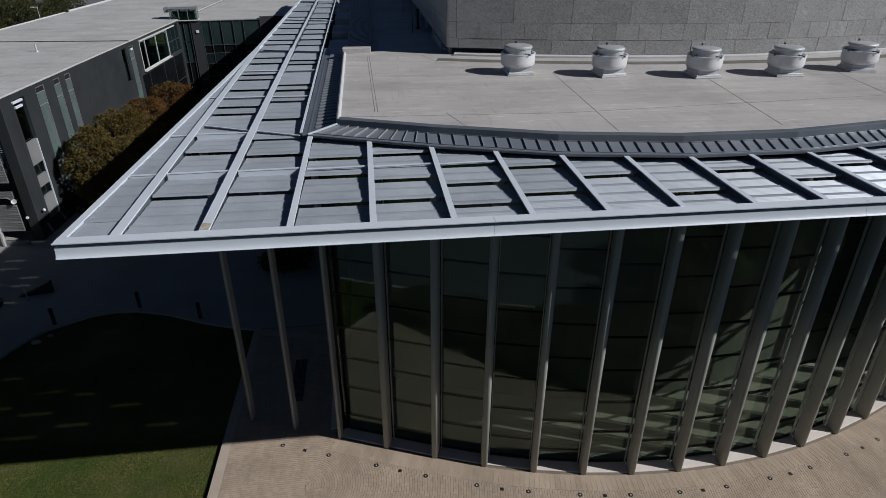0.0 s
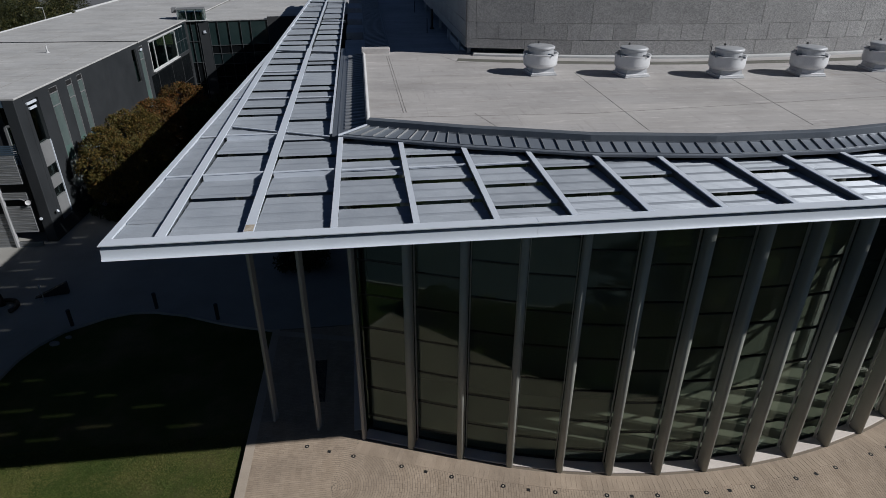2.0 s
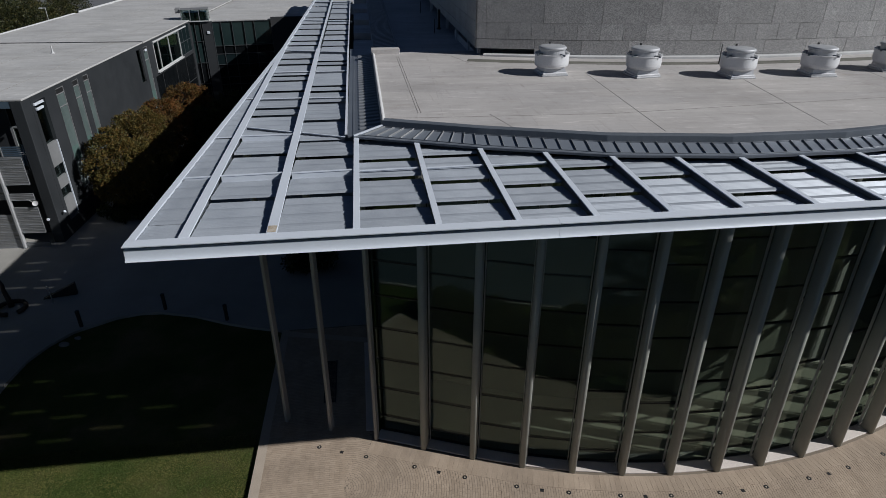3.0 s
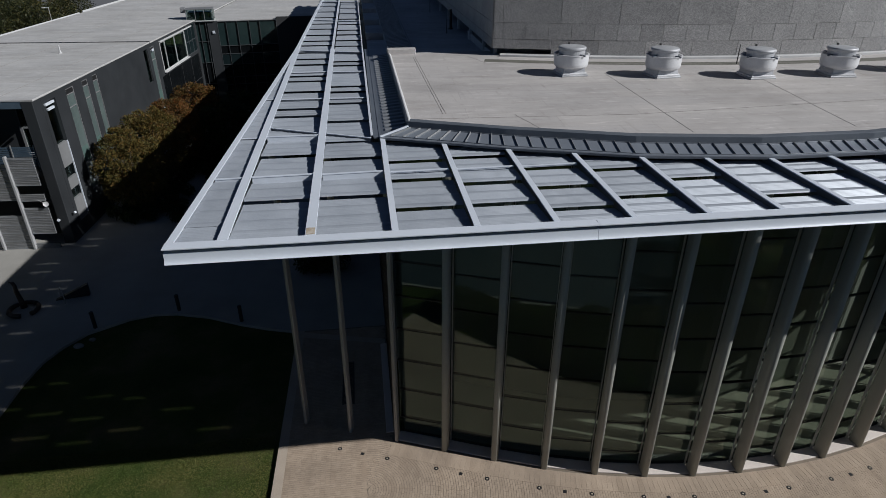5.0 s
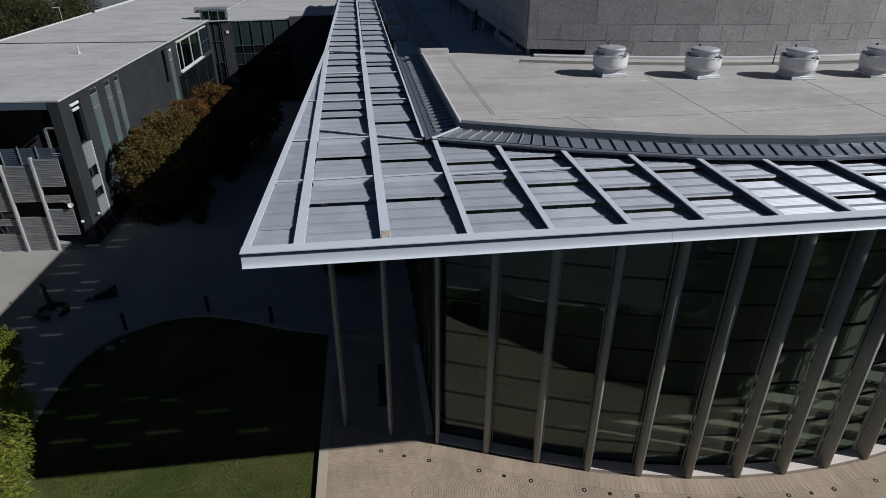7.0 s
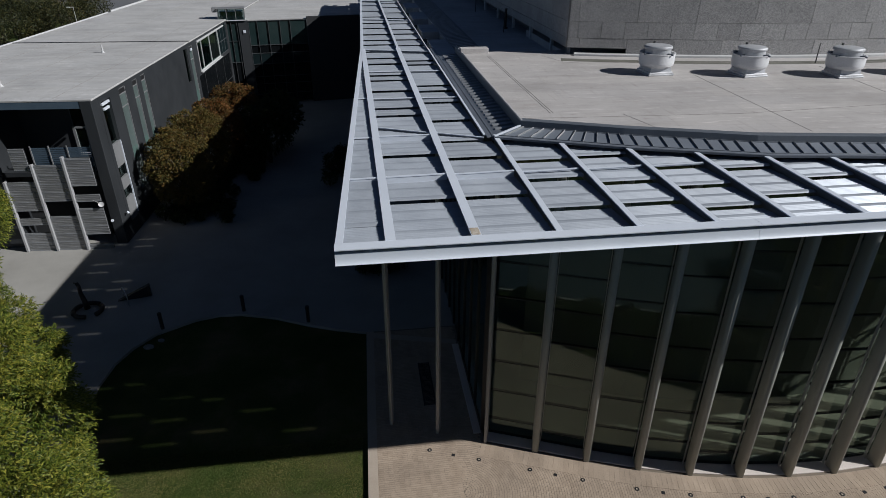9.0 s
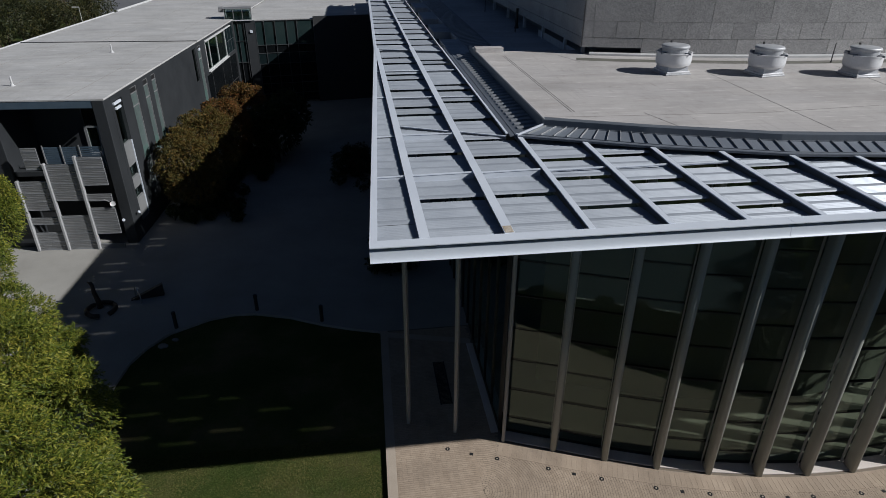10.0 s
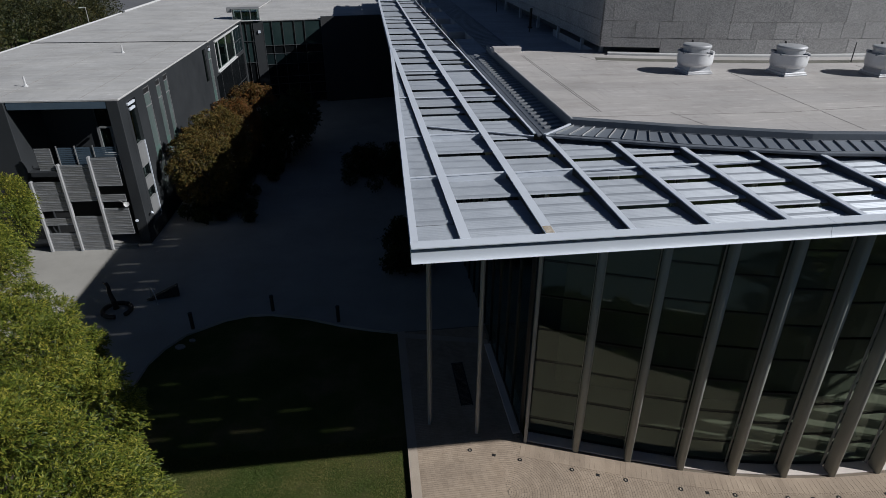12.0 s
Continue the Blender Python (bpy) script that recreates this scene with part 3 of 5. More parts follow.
# roof corner upstand, wall kerb and membrane seams
part("roof_upstand", a_box(-1.08, 0.36, 32.45, 32.95, 13.38, 13.66, 0.02), M_ROOF, hall, "low membrane-covered upstand at the roof corner")
for pts in ([(-0.7, 20.75), (6.9, 20.43), (20.1, 21.5), (24.0, 22.3)], [(0.16, 31.7), (0.28, 21.3)], [(0.26, 31.7), (0.38, 21.3)], [(2.75, 20.9), (3.3, 18.8)], [(8.3, 27.0), (7.95, 18.2)],
            [(2.9, 31.6), (3.5, 29.8), (9.5, 28.9), (20, 28.1)], [(15.0, 27.5), (13.6, 18.2)], [(21.5, 27.5), (20.0, 20.2)]):
    part("roof_seam", sweep([(-0.022, ROOF_Z - 0.01), (0.022, ROOF_Z - 0.01), (0.014, ROOF_Z + 0.006), (-0.014, ROOF_Z + 0.006)], pts), M_SEAM if pts[0][0] == -0.7 else M_SEAM_PALE, hall)


strip = [(x, 78.6 - math.sqrt(50.1 ** 2 - (x - 18.3) ** 2)) for x in np.arange(3.6, 28.0, 1.6)]
part("valley_strip", sweep([(-0.6, ROOF_Z - 0.01), (0.12, ROOF_Z - 0.01), (0.1, ROOF_Z + 0.005), (-0.57, ROOF_Z + 0.005)], strip), M_GUTTER, hall, "dark olive valley strip in the roof membrane")

part("roof_kerb", sweep([(-0.06, 13.0), (0.06, 13.0), (0.05, 13.2), (-0.05, 13.2)], [(0.42, 34.6), (0.78, 88.0)]), M_COPING, hall, "low kerb along the rear roof")
part("rear_slope", loft([(-0.86, 34.6), (-0.86, 88)], [(0.36, 34.6), (0.7, 88)], 13.03, 13.15), M_RIB, hall, "ribbed metal slope in the shade")
for i in range(60):
    y = 34.9 + 0.46 * i
    seam_between((-0.86, y, 13.03), (0.36 + i * 0.003, y, 13.15), hall, 0.12, 0.07, M_RIB, "rib")

# ---- stone block above the roof ----
stone = thing("stone_tower", "tall block clad in speckled grey granite slabs", "building")
SX, SY, SR = 18.3, 78.6, 49.0


def stone_y(x):
    return SY - math.sqrt(SR ** 2 - (x - SX) ** 2)


STONE_B, STONE_T = 13.76, 17.5
core = [(x, stone_y(x) + 0.06) for x in np.arange(4.22, 31, 2.0)] + [(31, 72), (4.22, 72)]
part("stone_core", slab(core, STONE_B + 0.02, STONE_T - 0.02), M_JOINT, stone)
for x in (4.35, 10.5, 16.5, 22.5, 28.5):
    part("stub_column", a_box(x - 0.09, x + 0.09, stone_y(x) + 0.25, stone_y(x) + 0.45, ROOF_Z, STONE_B + 0.03, 0.01), M_COPING, stone)
for y in (34.6, 38.9, 43.4, 48.2, 53.0):
    part("stub_column", a_box(4.2, 4.38, y - 0.09, y + 0.09, 13.0, STONE_B + 0.03, 0.01), M_PANEL_PALE, stone)
part("recessed_kerb", slab([(x, stone_y(x) + 0.9) for x in np.arange(5.2, 30, 2.0)] + [(30, 71), (5.2, 71)], 13.0, STONE_B + 0.01), M_JOINT, stone)
part("wall_kerb", sweep([(-0.1, ROOF_Z), (0.1, ROOF_Z), (0.1, ROOF_Z + 0.13), (-0.1, ROOF_Z + 0.09)], [(x, stone_y(x) - 0.16) for x in np.arange(4.5, 30, 1.5)]), M_PANEL_PALE, stone, "pale flashing kerb at the foot of the stone wall")
STONE_X = 4.18
ROWS_Z = [(13.44, 14.22, 2.3, 0.58), (14.22, 14.99, 1.112, 0.47), (14.99, 16.55, 2.8, 0.45), (16.55, STONE_T, 2.8, 0.45)]
for r, (z0, z1, wide, first) in enumerate(ROWS_Z):
    whole = to_mesh("granite_panel", a_box(0, wide - 0.014, 0.0, 0.09, z0 + 0.006, z1 - 0.006, 0.005), M_GRANITE)
    short = to_mesh("granite_panel", a_box(0, first - 0.014, 0.0, 0.09, z0 + 0.006, z1 - 0.006, 0.005), M_GRANITE)
    if r == 0:
        short = to_mesh("granite_panel", a_box(0, first - 0.014, 0.0, 0.09, STONE_B, z1 - 0.006, 0.005), M_GRANITE)
        raised = to_mesh("granite_panel", a_box(0, wide - 0.014, 0.0, 0.09, STONE_B, z1 - 0.006, 0.005), M_GRANITE)
    x, step, me = STONE_X, first, short
    while x < 30:
        turn = math.atan2(stone_y(x + step) - stone_y(x), step)
        piece("granite_panel", me, stone, pose(x, stone_y(x) - 0.03, 0, 0, 0, math.degrees(turn)))
        x += step * math.cos(turn)
        step, me = wide, raised if r == 0 and x < 5.5 else whole
    y = stone_y(STONE_X) + 0.06
    while y < 70:
        piece("granite_panel", raised if r == 0 else whole, stone, pose(STONE_X - 0.05, y + wide, 0, 0, 0, -90))
        y += wide

# ---- canopy ----
canopy = thing("louver_canopy", "white steel canopy with grey corrugated louver panels", "canopy")
FASCIA = [(0.0, 12.66), (0.0, 12.668), (-0.018, 12.682), (-0.033, 12.7), (-0.045, 12.722), (-0.055, 12.75), (-0.063, 12.785), (-0.069, 12.83), (-0.073, 12.88), (-0.075, 12.915), (-0.30, 12.92), (-0.30, 13.015), (-0.01, 13.018), (-0.01, 13.04), (-0.34, 13.04), (-0.34, 12.66)]
for x0, x1 in ((-6.98, 2.85), (2.858, 12.5), (12.508, 22.2), (22.208, XC)):
    part("fascia_beam", sweep([(-o, z) for o, z in FASCIA], [(x0, 12.72), (x1, 12.72)]), M_WHITE_STEEL, canopy)
EDGE = [(0.0, 12.74), (0.0, 12.77), (-0.06, 12.78), (-0.07, 13.0), (0.0, 13.01), (0.0, 13.04), (-0.17, 13.04), (-0.17, 13.01), (-0.1, 13.0), (-0.1, 12.74)]
part("edge_beam", sweep(EDGE, [(left_edge(13.06), 13.06), (left_edge(36.69), 36.7)]), M_WHITE_STEEL, canopy)
part("edge_beam", sweep(EDGE, [(left_edge(36.71), 36.705), (left_edge(88), 88)]), M_WHITE_STEEL, canopy)


part("edge_beam", sweep([(-o, z) for o, z in EDGE], [(XC, 13.06), (XC - 0.46, 26.4)]), M_WHITE_STEEL, canopy)


def beam(x0, y0, x1, y1, wide=0.24, top=BEAM_Z, deep=0.34, name="roof_beam", stem=None):
    """A white flange between two plan points, its web coloured dark as if shaded."""
    w, t = wide / 2, 0.028
    flange = part(name, sweep([(-w, top - t), (-w + 0.004, top), (w - 0.004, top), (w, top - t)], [(x0, y0), (x1, y1)]), M_WHITE_STEEL, canopy)
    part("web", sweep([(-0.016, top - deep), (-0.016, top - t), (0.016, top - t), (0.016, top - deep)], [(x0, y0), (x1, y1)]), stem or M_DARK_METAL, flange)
    return flange


def back_of(x):
    return facade(x, 0.8)


beam(-3 * BAY, 13.06, -5.89, 36.6)
for k in range(-2, 16):
    x = k * BAY
    if k == -2:
        beam(x, 13.06, x - 0.12, 36.6)
        beam(x - 0.12, 36.61, x - 0.22, 88, 0.14)
    elif k > 13:
        beam(x, 13.06, x, 26.4, 0.165)
    else:
        beam(x, 13.06, x + 0.02, back_of(x), 0.165)
beam(-2.24, 20.3, -2.3, 36.4, 0.085, 13.06, 0.12, "edge_rail")
beam(-2.3, 36.42, -2.36, 88, 0.06, 13.04, 0.12, "edge_rail")
part("beam_end_stain", a_box(-2 * BAY - 0.1, -2 * BAY + 0.1, 13.07, 13.42, BEAM_Z + 0.001, BEAM_Z + 0.005), M_STAINED, canopy, "stained bare beam end")


def cross(x0, y0, x1, y1, deep=0.16):
    beam(x0, y0, x1, y1, 0.06, 13.03 if deep > 0.2 else 12.99, deep, "cross_beam", None if deep == 0.16 else M_WHITE_STEEL)


for y in (20.65, 25.79, 30.78):
    cross(left_edge(y) + 0.14, y, -3 * BAY - 0.16, y)
cross(left_edge(16.93) + 0.17, 16.9, -5.86, 16.92, 0.26)
for a, b in ((-5.66, -3.95), (-3.73, -2.03)):
    cross(a, 16.94, b, 17.0, 0.26)
for a, b in ((-1.81, -0.11), (0.11, 1.8), (2.03, 3.72)):
    cross(a, 16.98, b, 17.04, 0.06)
cross(-5.68, 21.75, -3.98, 20.95)
cross(-5.68, 20.63, -3.98, 20.63, 0.26)
cross(-3.76, 20.9, -2.28, 20.22)
for y in (25.7, 30.83):
    cross(-5.75, y, -4.0, y)
    cross(-3.8, y - 0.04, -2.32, y - 0.08)
for y in (36.6, 49.0, 61.4):
    cross(left_edge(y) + 0.17, y + 0.1, -2.1, y - 0.9)

# louver panels: blades with a smooth lip and a corrugated back, a slot between panels
PANELS = {}
rng = random.Random(4)


def panel_profile(length):
    """Top outline (y, z) of a panel: corrugated sheets with a smooth, slightly rounded lap between them."""
    n = max(1, round(length / 0.64))
    p = length / n
    pts = []
    for i in range(n):
        y = i * p
        pts += [(y, -0.047), (y + 0.03, -0.02), (y + 0.08, -0.001), (y + 0.15, 0.006)]
        run = p - 0.16
        c = max(2, round(run / 0.09))
        q = run / c
        for k in range(c):
            y1 = y + 0.16 + k * q
            pts += [(y1, -0.002), (y1 + 0.42 * q, -0.034), (y1 + 0.55 * q, -0.034), (y1 + 0.9 * q, -0.002)]
    pts += [(length, -0.03), (length, -0.06)]
    return pts


def panel_mesh(wide, length, left_lean=0.0):
    key = (round(wide, 3), round(length, 2), round(left_lean, 3))
    if key not in PANELS:
        bm = bmesh.new()
        prof = panel_profile(length) + [(0.10, -0.055), (0.0, -0.05)]
        a = [bm.verts.new((left_lean * y, y, z)) for y, z in prof]
        b = [bm.verts.new((wide, y, z)) for y, z in prof]
        n = len(prof)
        for i in range(n - 1):
            bm.faces.new((a[i], b[i], b[i + 1], a[i + 1]))
        bm.faces.new((a[-1], b[-1], b[0], a[0]))
        bm.faces.new(a)
        bm.faces.new(b[::-1])
        bmesh.ops.recalc_face_normals(bm, faces=bm.faces[:])
        PANELS[key] = to_mesh("louver_panel", bm, M_LOUVER)
    return PANELS[key]


GAP = 0.085
SLOT_SHEETS = {}


def fill_bay(x0, x1, y0, y1, slots, gap=GAP):
    cuts = [y0] + [s for s in slots if y0 + 0.3 < s < y1 - 0.3] + [y1]
    for a, b in zip(cuts, cuts[1:]):
        if a == y0:
            a = y0 - gap + 0.01
        length = b - a - gap
        drop = min(0.105, 0.03 + 0.075 * length)
        me = panel_mesh(x1 - x0, length)
        m = pose(x0, a + gap, PANEL_Z + 0.02 + rng.uniform(-0.006, 0.006), -math.degrees(math.atan2(drop, length)), 0, 0)
        panel = piece("louver_panel", me, canopy, m)
        # sheet added under each slot to blacken it and dim the sun
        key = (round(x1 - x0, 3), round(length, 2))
        if key not in SLOT_SHEETS:
            SLOT_SHEETS[key] = to_mesh("gap_mesh", a_box(0.01, x1 - x0 - 0.01, length - 0.03, length + gap + 0.11, -0.082, -0.07), M_SLOT_SHADE)
        piece("gap_mesh", SLOT_SHEETS[key], panel)


SLOTS = {-3: [15.46, 17.0, 18.98], -2: [15.52, 17.04, 18.55], -1: [14.55, 16.54, 18.07], 0: [14.59, 16.05, 18.2], 1: [14.07, 15.52, 17.0], 2: [14.62, 16.66],
         3: [15.66], 4: [14.19], 5: [15.66], 6: [14.76], 7: [15.73], 8: [14.3, 16.2], 9: [15.4], 10: [14.5, 16.1], 11: [15.2]}
for k in range(-1, 13):
    x0, x1 = k * BAY + 0.07, (k + 1) * BAY - 0.07
    yb = max(back_of(x0), back_of(x1)) - 0.1
    fill_bay(x0, x1, 13.0, yb, SLOTS.get(k, [13.9, 15.2, 16.6]))
wing = [23.48, 24.53, 27.3, 29.35, 30.43, 33.1, 34.6, 36.5, 38.75, 40.35, 42.57, 45.25, 47.75, 51.15, 54.65, 58.65]
wing2 = [22.61, 25.2, 27.11, 28.06, 32.68, 33.72, 36.1, 38.35, 40.4, 42.6, 44.55, 47.25, 50.1, 53.4, 57.0]
for y in range(8):
    wing.append(61.4 + 3.1 * y)
    wing2.append(60.2 + 3.2 * y)
fill_bay(-3 * BAY + 0.07, -2 * BAY - 0.07, 13.0, 20.7, SLOTS[-3])
fill_bay(-3 * BAY - 0.1, -2 * BAY - 0.12, 20.7, 87, wing)
fill_bay(-2 * BAY + 0.07, -1 * BAY - 0.07, 13.0, 20.25, SLOTS[-2])
fill_bay(-2 * BAY - 0.02, -2.27, 20.25, 87, wing2)
for k in (13, 14):
    fill_bay(k * BAY + 0.07, (k + 1) * BAY - 0.07, 13.0, 26.4, [13.9 + 1.4 * i for i in range(9)])
for a, b in ((13.0, 14.0), (14.0, 16.88), (16.95, 20.6), (20.68, 25.74), (25.82, 30.74), (30.82, 34.0)):
    xl = left_edge(a) + 0.13
    xr = -3 * BAY - 0.09 - (a - 13) * 0.007
    piece("louver_panel", panel_mesh(xr - xl - (b - a) * 0.01, b - a - 0.05, (left_edge(b) - left_edge(a)) / (b - a)), canopy, pose(xl, a + 0.05, PANEL_Z + 0.055, -math.degrees(math.atan2(0.03, b - a)), 0, 0))

# ---- glass front ----
glass_front = thing("glass_front", "curved glass curtain wall with tall grey fins", "curtain wall")


def fin_mesh(height):
    bm = bmesh.new()
    ring = []
    for k in range(16):
        a = 2 * math.pi * k / 16
        ca, sa = math.cos(a), math.sin(a)
        ring.append((0.14 * math.copysign(abs(ca) ** 0.5, ca), 0.26 + 0.26 * math.copysign(abs(sa) ** 0.75, sa)))
    low = [bm.verts.new((x, y, 0.0)) for x, y in ring]
    top = [bm.verts.new((x, y, height)) for x, y in ring]
    for i in range(16):
        j = (i + 1) % 16
        f = bm.faces.new((low[i], low[j], top[j], top[i]))
        f.smooth = True
    bm.faces.new(top)
    bm.faces.new(low[::-1])
    return to_mesh("fin", bm, M_FIN)


FIN = fin_mesh(12.66)
GLASS_IN = 0.62
EDGE_TRIM = to_mesh("edge_trim", a_box(-0.012, 0.012, 0.5, 0.6, 0.055, 12.6), M_TRIM)
for k in range(0, 14):
    x = k * BAY
    f = piece("fin", FIN, glass_front, pose(x, facade(x), 0.0, 0, 0, facade_turn(x)))
    for side in (-0.165, 0.165):
        piece("edge_trim", EDGE_TRIM, f, pose(side, 0, 0))
for k in (-3, -2, -1, 14, 15):
    x = k * BAY
    post = mesh_thing("canopy_post", a_box(-0.07, 0.07, 0.0, 0.32, 0.0, 12.66, 0.03), M_FIN_PALE, "slender bronze-grey post holding the canopy corner", "post", "canopy corner posts")
    post.matrix_basis = pose(x, facade(x), 0.0, 0, 0, facade_turn(x))
FIRST_ROW = {-1: 0.9, 0: 0.65, 1: 1.45, 2: 1.15, 3: 0.72, 4: 1.7, 5: 1.17, 6: 0.64, 7: 1.6, 8: 1.1, 9: 0.65}


def row_heights(k):
    z = FIRST_ROW.get(k, 0.6 + 0.45 * ((-k) % 3))
    rows = [0.12]
    while z < 12.2:
        rows.append(z)
        z += 1.5
    return rows + [12.6]


PANE, RAIL = {}, {}
for k in range(-1, 13):
    xa, xb = k * BAY, (k + 1) * BAY
    pa, pb = Vector((xa, facade(xa))), Vector((xb, facade(xb)))
    ta, tb = radians(facade_turn(xa)), radians(facade_turn(xb))
    pa += Vector((-math.sin(ta), math.cos(ta))) * GLASS_IN
    pb += Vector((-math.sin(tb), math.cos(tb))) * GLASS_IN
    d = pb - pa
    m = pose(pa.x, pa.y, 0, 0, 0, math.degrees(math.atan2(d.y, d.x)))
    rows = row_heights(k)
    for z0, z1 in zip(rows, rows[1:]):
        key = (round(d.length, 2), round(z0, 2), round(z1, 2))
        if key not in PANE:
            PANE[key] = to_mesh("pane", a_box(0.03, d.length - 0.03, 0, 0.02, z0 + 0.02, z1 - 0.02), M_GLASS)
            RAIL[key] = to_mesh("mullion", a_box(0.0, d.length, -0.02, 0.10, z0 - 0.02, z0 + 0.02), M_MULLION)
        piece("pane", PANE[key], glass_front, m)
        piece("mullion", RAIL[key], glass_front, m)
    part("sill", a_box(0, d.length, -0.5, 0.1, 0.0, 0.055, 0.01), M_KERB, glass_front, "pale stone sill between the fins").matrix_basis = m

part("edge_strip", slab([(-6.64, 27.5), (-2.05, 26.35), (-2.05, 26.75), (-6.64, 27.95)], -0.02, 0.005), M_KERB_FLAT, plaza, "pale smooth edge strip")
side_front = thing("side_glazing", "dark glazed side wall under the canopy", "curtain wall")
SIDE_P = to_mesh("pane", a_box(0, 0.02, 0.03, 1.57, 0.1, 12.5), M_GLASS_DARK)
SIDE_M = to_mesh("mullion", a_box(-0.06, 0.1, -0.03, 0.03, 0.0, 12.6), M_MULLION)
for i in range(10):
    y = 20.2 + 1.6 * i
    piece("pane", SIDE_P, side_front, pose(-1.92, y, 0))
    piece("mullion", SIDE_M, side_front, pose(-1.92, y, 0))
for i in range(10):
    y = 20.2 + 1.6 * i
    piece("mullion", SIDE_M, side_front, pose(XR + 0.03, y, 0))
part("sill", a_box(-2.3, -1.98, 20.0, 26.3, 0.0, 0.06, 0.01), M_KERB, side_front, "pale stone sill")
# unseen right wall, added to keep sun and the bright lawn out
part("side_wall", a_box(XR - 0.2, XR + 0.08, 20.3, 60, 0.0, 12.9), M_CLAD, hall)
side_wall = part("side_wall", a_box(-2.0, -1.7, 36.3, 90, 0.0, 12.6), M_CLAD, hall)
part("soffit_wall", a_box(-1.99, -1.7, 20.2, 36.3, 12.3, 12.95), M_CLAD_DARK, hall)

# long drain grate under the canopy
grate = thing("drain_grate", "long dark steel drain grate set in the shaded paving", "grate", pose(-4.2, 22.0, 0.004))
part("frame", a_box(0, 0.06, 0, 3.05, -0.02, 0.012), M_BLACK, grate)
part("frame", a_box(0.5, 0.56, 0, 3.05, -0.02, 0.012), M_BLACK, grate)
GRATE_BAR = to_mesh("bar", a_box(0.06, 0.5, 0, 0.05, -0.015, 0.01), M_BLACK)
for i in range(38):
    piece("bar", GRATE_BAR, grate, pose(0, 0.02 + 0.08 * i, 0))

# ---- roof fans ----
def exhaust_fan():
    fan = thing("exhaust_fan", "round white rooftop exhaust fan on a square curb", "roof fan", group="row of roof exhaust fans")
    part("curb", a_box(-0.6, 0.6, -0.6, 0.6, 0.0, 0.07, 0.015), M_FAN_TOP, fan)
    part("curb_cap", a_box(-0.56, 0.56, -0.56, 0.56, 0.07, 0.15, 0.015), M_FAN, fan)
    bm = bmesh.new()
    lo = [bm.verts.new((x * 0.5, y * 0.5, 0.14)) for x, y in ((-1, -1), (1, -1), (1, 1), (-1, 1))]
    hi = [bm.verts.new((x * 0.47, y * 0.47, 0.36)) for x, y in ((-1, -1), (1, -1), (1, 1), (-1, 1))]
    for i in range(4):
        bm.faces.new((lo[i], lo[(i + 1) % 4], hi[(i + 1) % 4], hi[i]))
    bm.faces.new(hi)
    bm.faces.new(lo[::-1])
    part("throat", bm, M_FAN_TOP, fan)
    part("bowl", lathe([(0.5, 0.30), (0.64, 0.33), (0.72, 0.40), (0.745, 0.5), (0.745, 0.86), (0.765, 0.875), (0.765, 0.90), (0.70, 0.90), (0.68, 0.82), (0.3, 0.80)], 72), M_FAN, fan, smooth=False)
    cap = part("cap", lathe([(0.50, 0.80), (0.55, 0.84), (0.55, 1.06), (0.555, 1.08), (0.59, 1.085), (0.60, 1.10), (0.60, 1.15), (0.56, 1.19), (0.4, 1.215), (0.02, 1.235)], 40), M_FAN_TOP, fan, "weathered grey motor cap")
    BR = to_mesh("bracket", a_box(0.54, 0.84, -0.025, 0.025, 0.86, 0.93, 0.005), M_COPING)
    for a in (20, 110, 200, 290):
        piece("bracket", BR, fan, pose(0, 0, 0, 0, 0, a))
    part("lifting_lug", a_box(-0.03, 0.03, 0.36, 0.44, 1.2, 1.3, 0.008), M_BLACK, fan)
    conduit = bmesh.new()
    tube(conduit, [(0.68, 0.52, 0.0), (0.68, 0.52, 0.96), (0.5, 0.4, 1.0)], [0.025] * 3, 6)
    part("conduit", conduit, M_BLACK, fan)
    return fan


fan = exhaust_fan()
fan.matrix_basis = pose(6.7, 27.0, ROOF_Z, 0, 0, 4)
for x, y, a in ((10.58, 26.2, 8), (14.6, 25.55, 2), (18.35, 25.45, -4), (22.3, 26.0, -8)):
    copy_thing(fan, pose(x, y, ROOF_Z, 0, 0, a))

# pipes
rod = bmesh.new()
tube(rod, [(0, 0, 0), (0, 0, 0.9)], [0.03, 0.02], 6)
rod_ob = mesh_thing("vent_pipe", rod, M_BLACK, "thin dark vent pipe standing on the roof", "pipe", "roof vent pipes")
rod_ob.matrix_basis = pose(15.3, 28.2, ROOF_Z)
stack = bmesh.new()
tube(stack, [(0, 0, 0), (0, 0, 0.08), (0, 0, 0.09), (0, 0, 1.25)], [0.16, 0.16, 0.085, 0.085], 14)
mesh_thing("vent_pipe", stack, M_BLACK, "dark round vent stack beside the stone wall", "pipe").matrix_basis = pose(3.7, 43.2, 13.02)
for x, y, z in ((3.2, 41.5, 13.02), (3.3, 52.0, 13.02)):
    copy_thing(rod_ob, pose(x, y, z))

# ---- in-ground lights ----
def uplight():
    u = thing("inground_light", "round recessed ground light with a steel ring", "ground light", group="ground lights along the glass front")
    part("ring", lathe([(0.034, -0.02), (0.092, -0.02), (0.092, 0.006), (0.088, 0.010), (0.038, 0.010), (0.034, 0.004)], 20), M_BLACK, u)
    part("lens", lathe([(0.033, -0.01), (0.033, 0.006), (0.025, 0.008), (0.01, 0.009)], 16), M_STAINED, u, "brown glass lens")
    return u


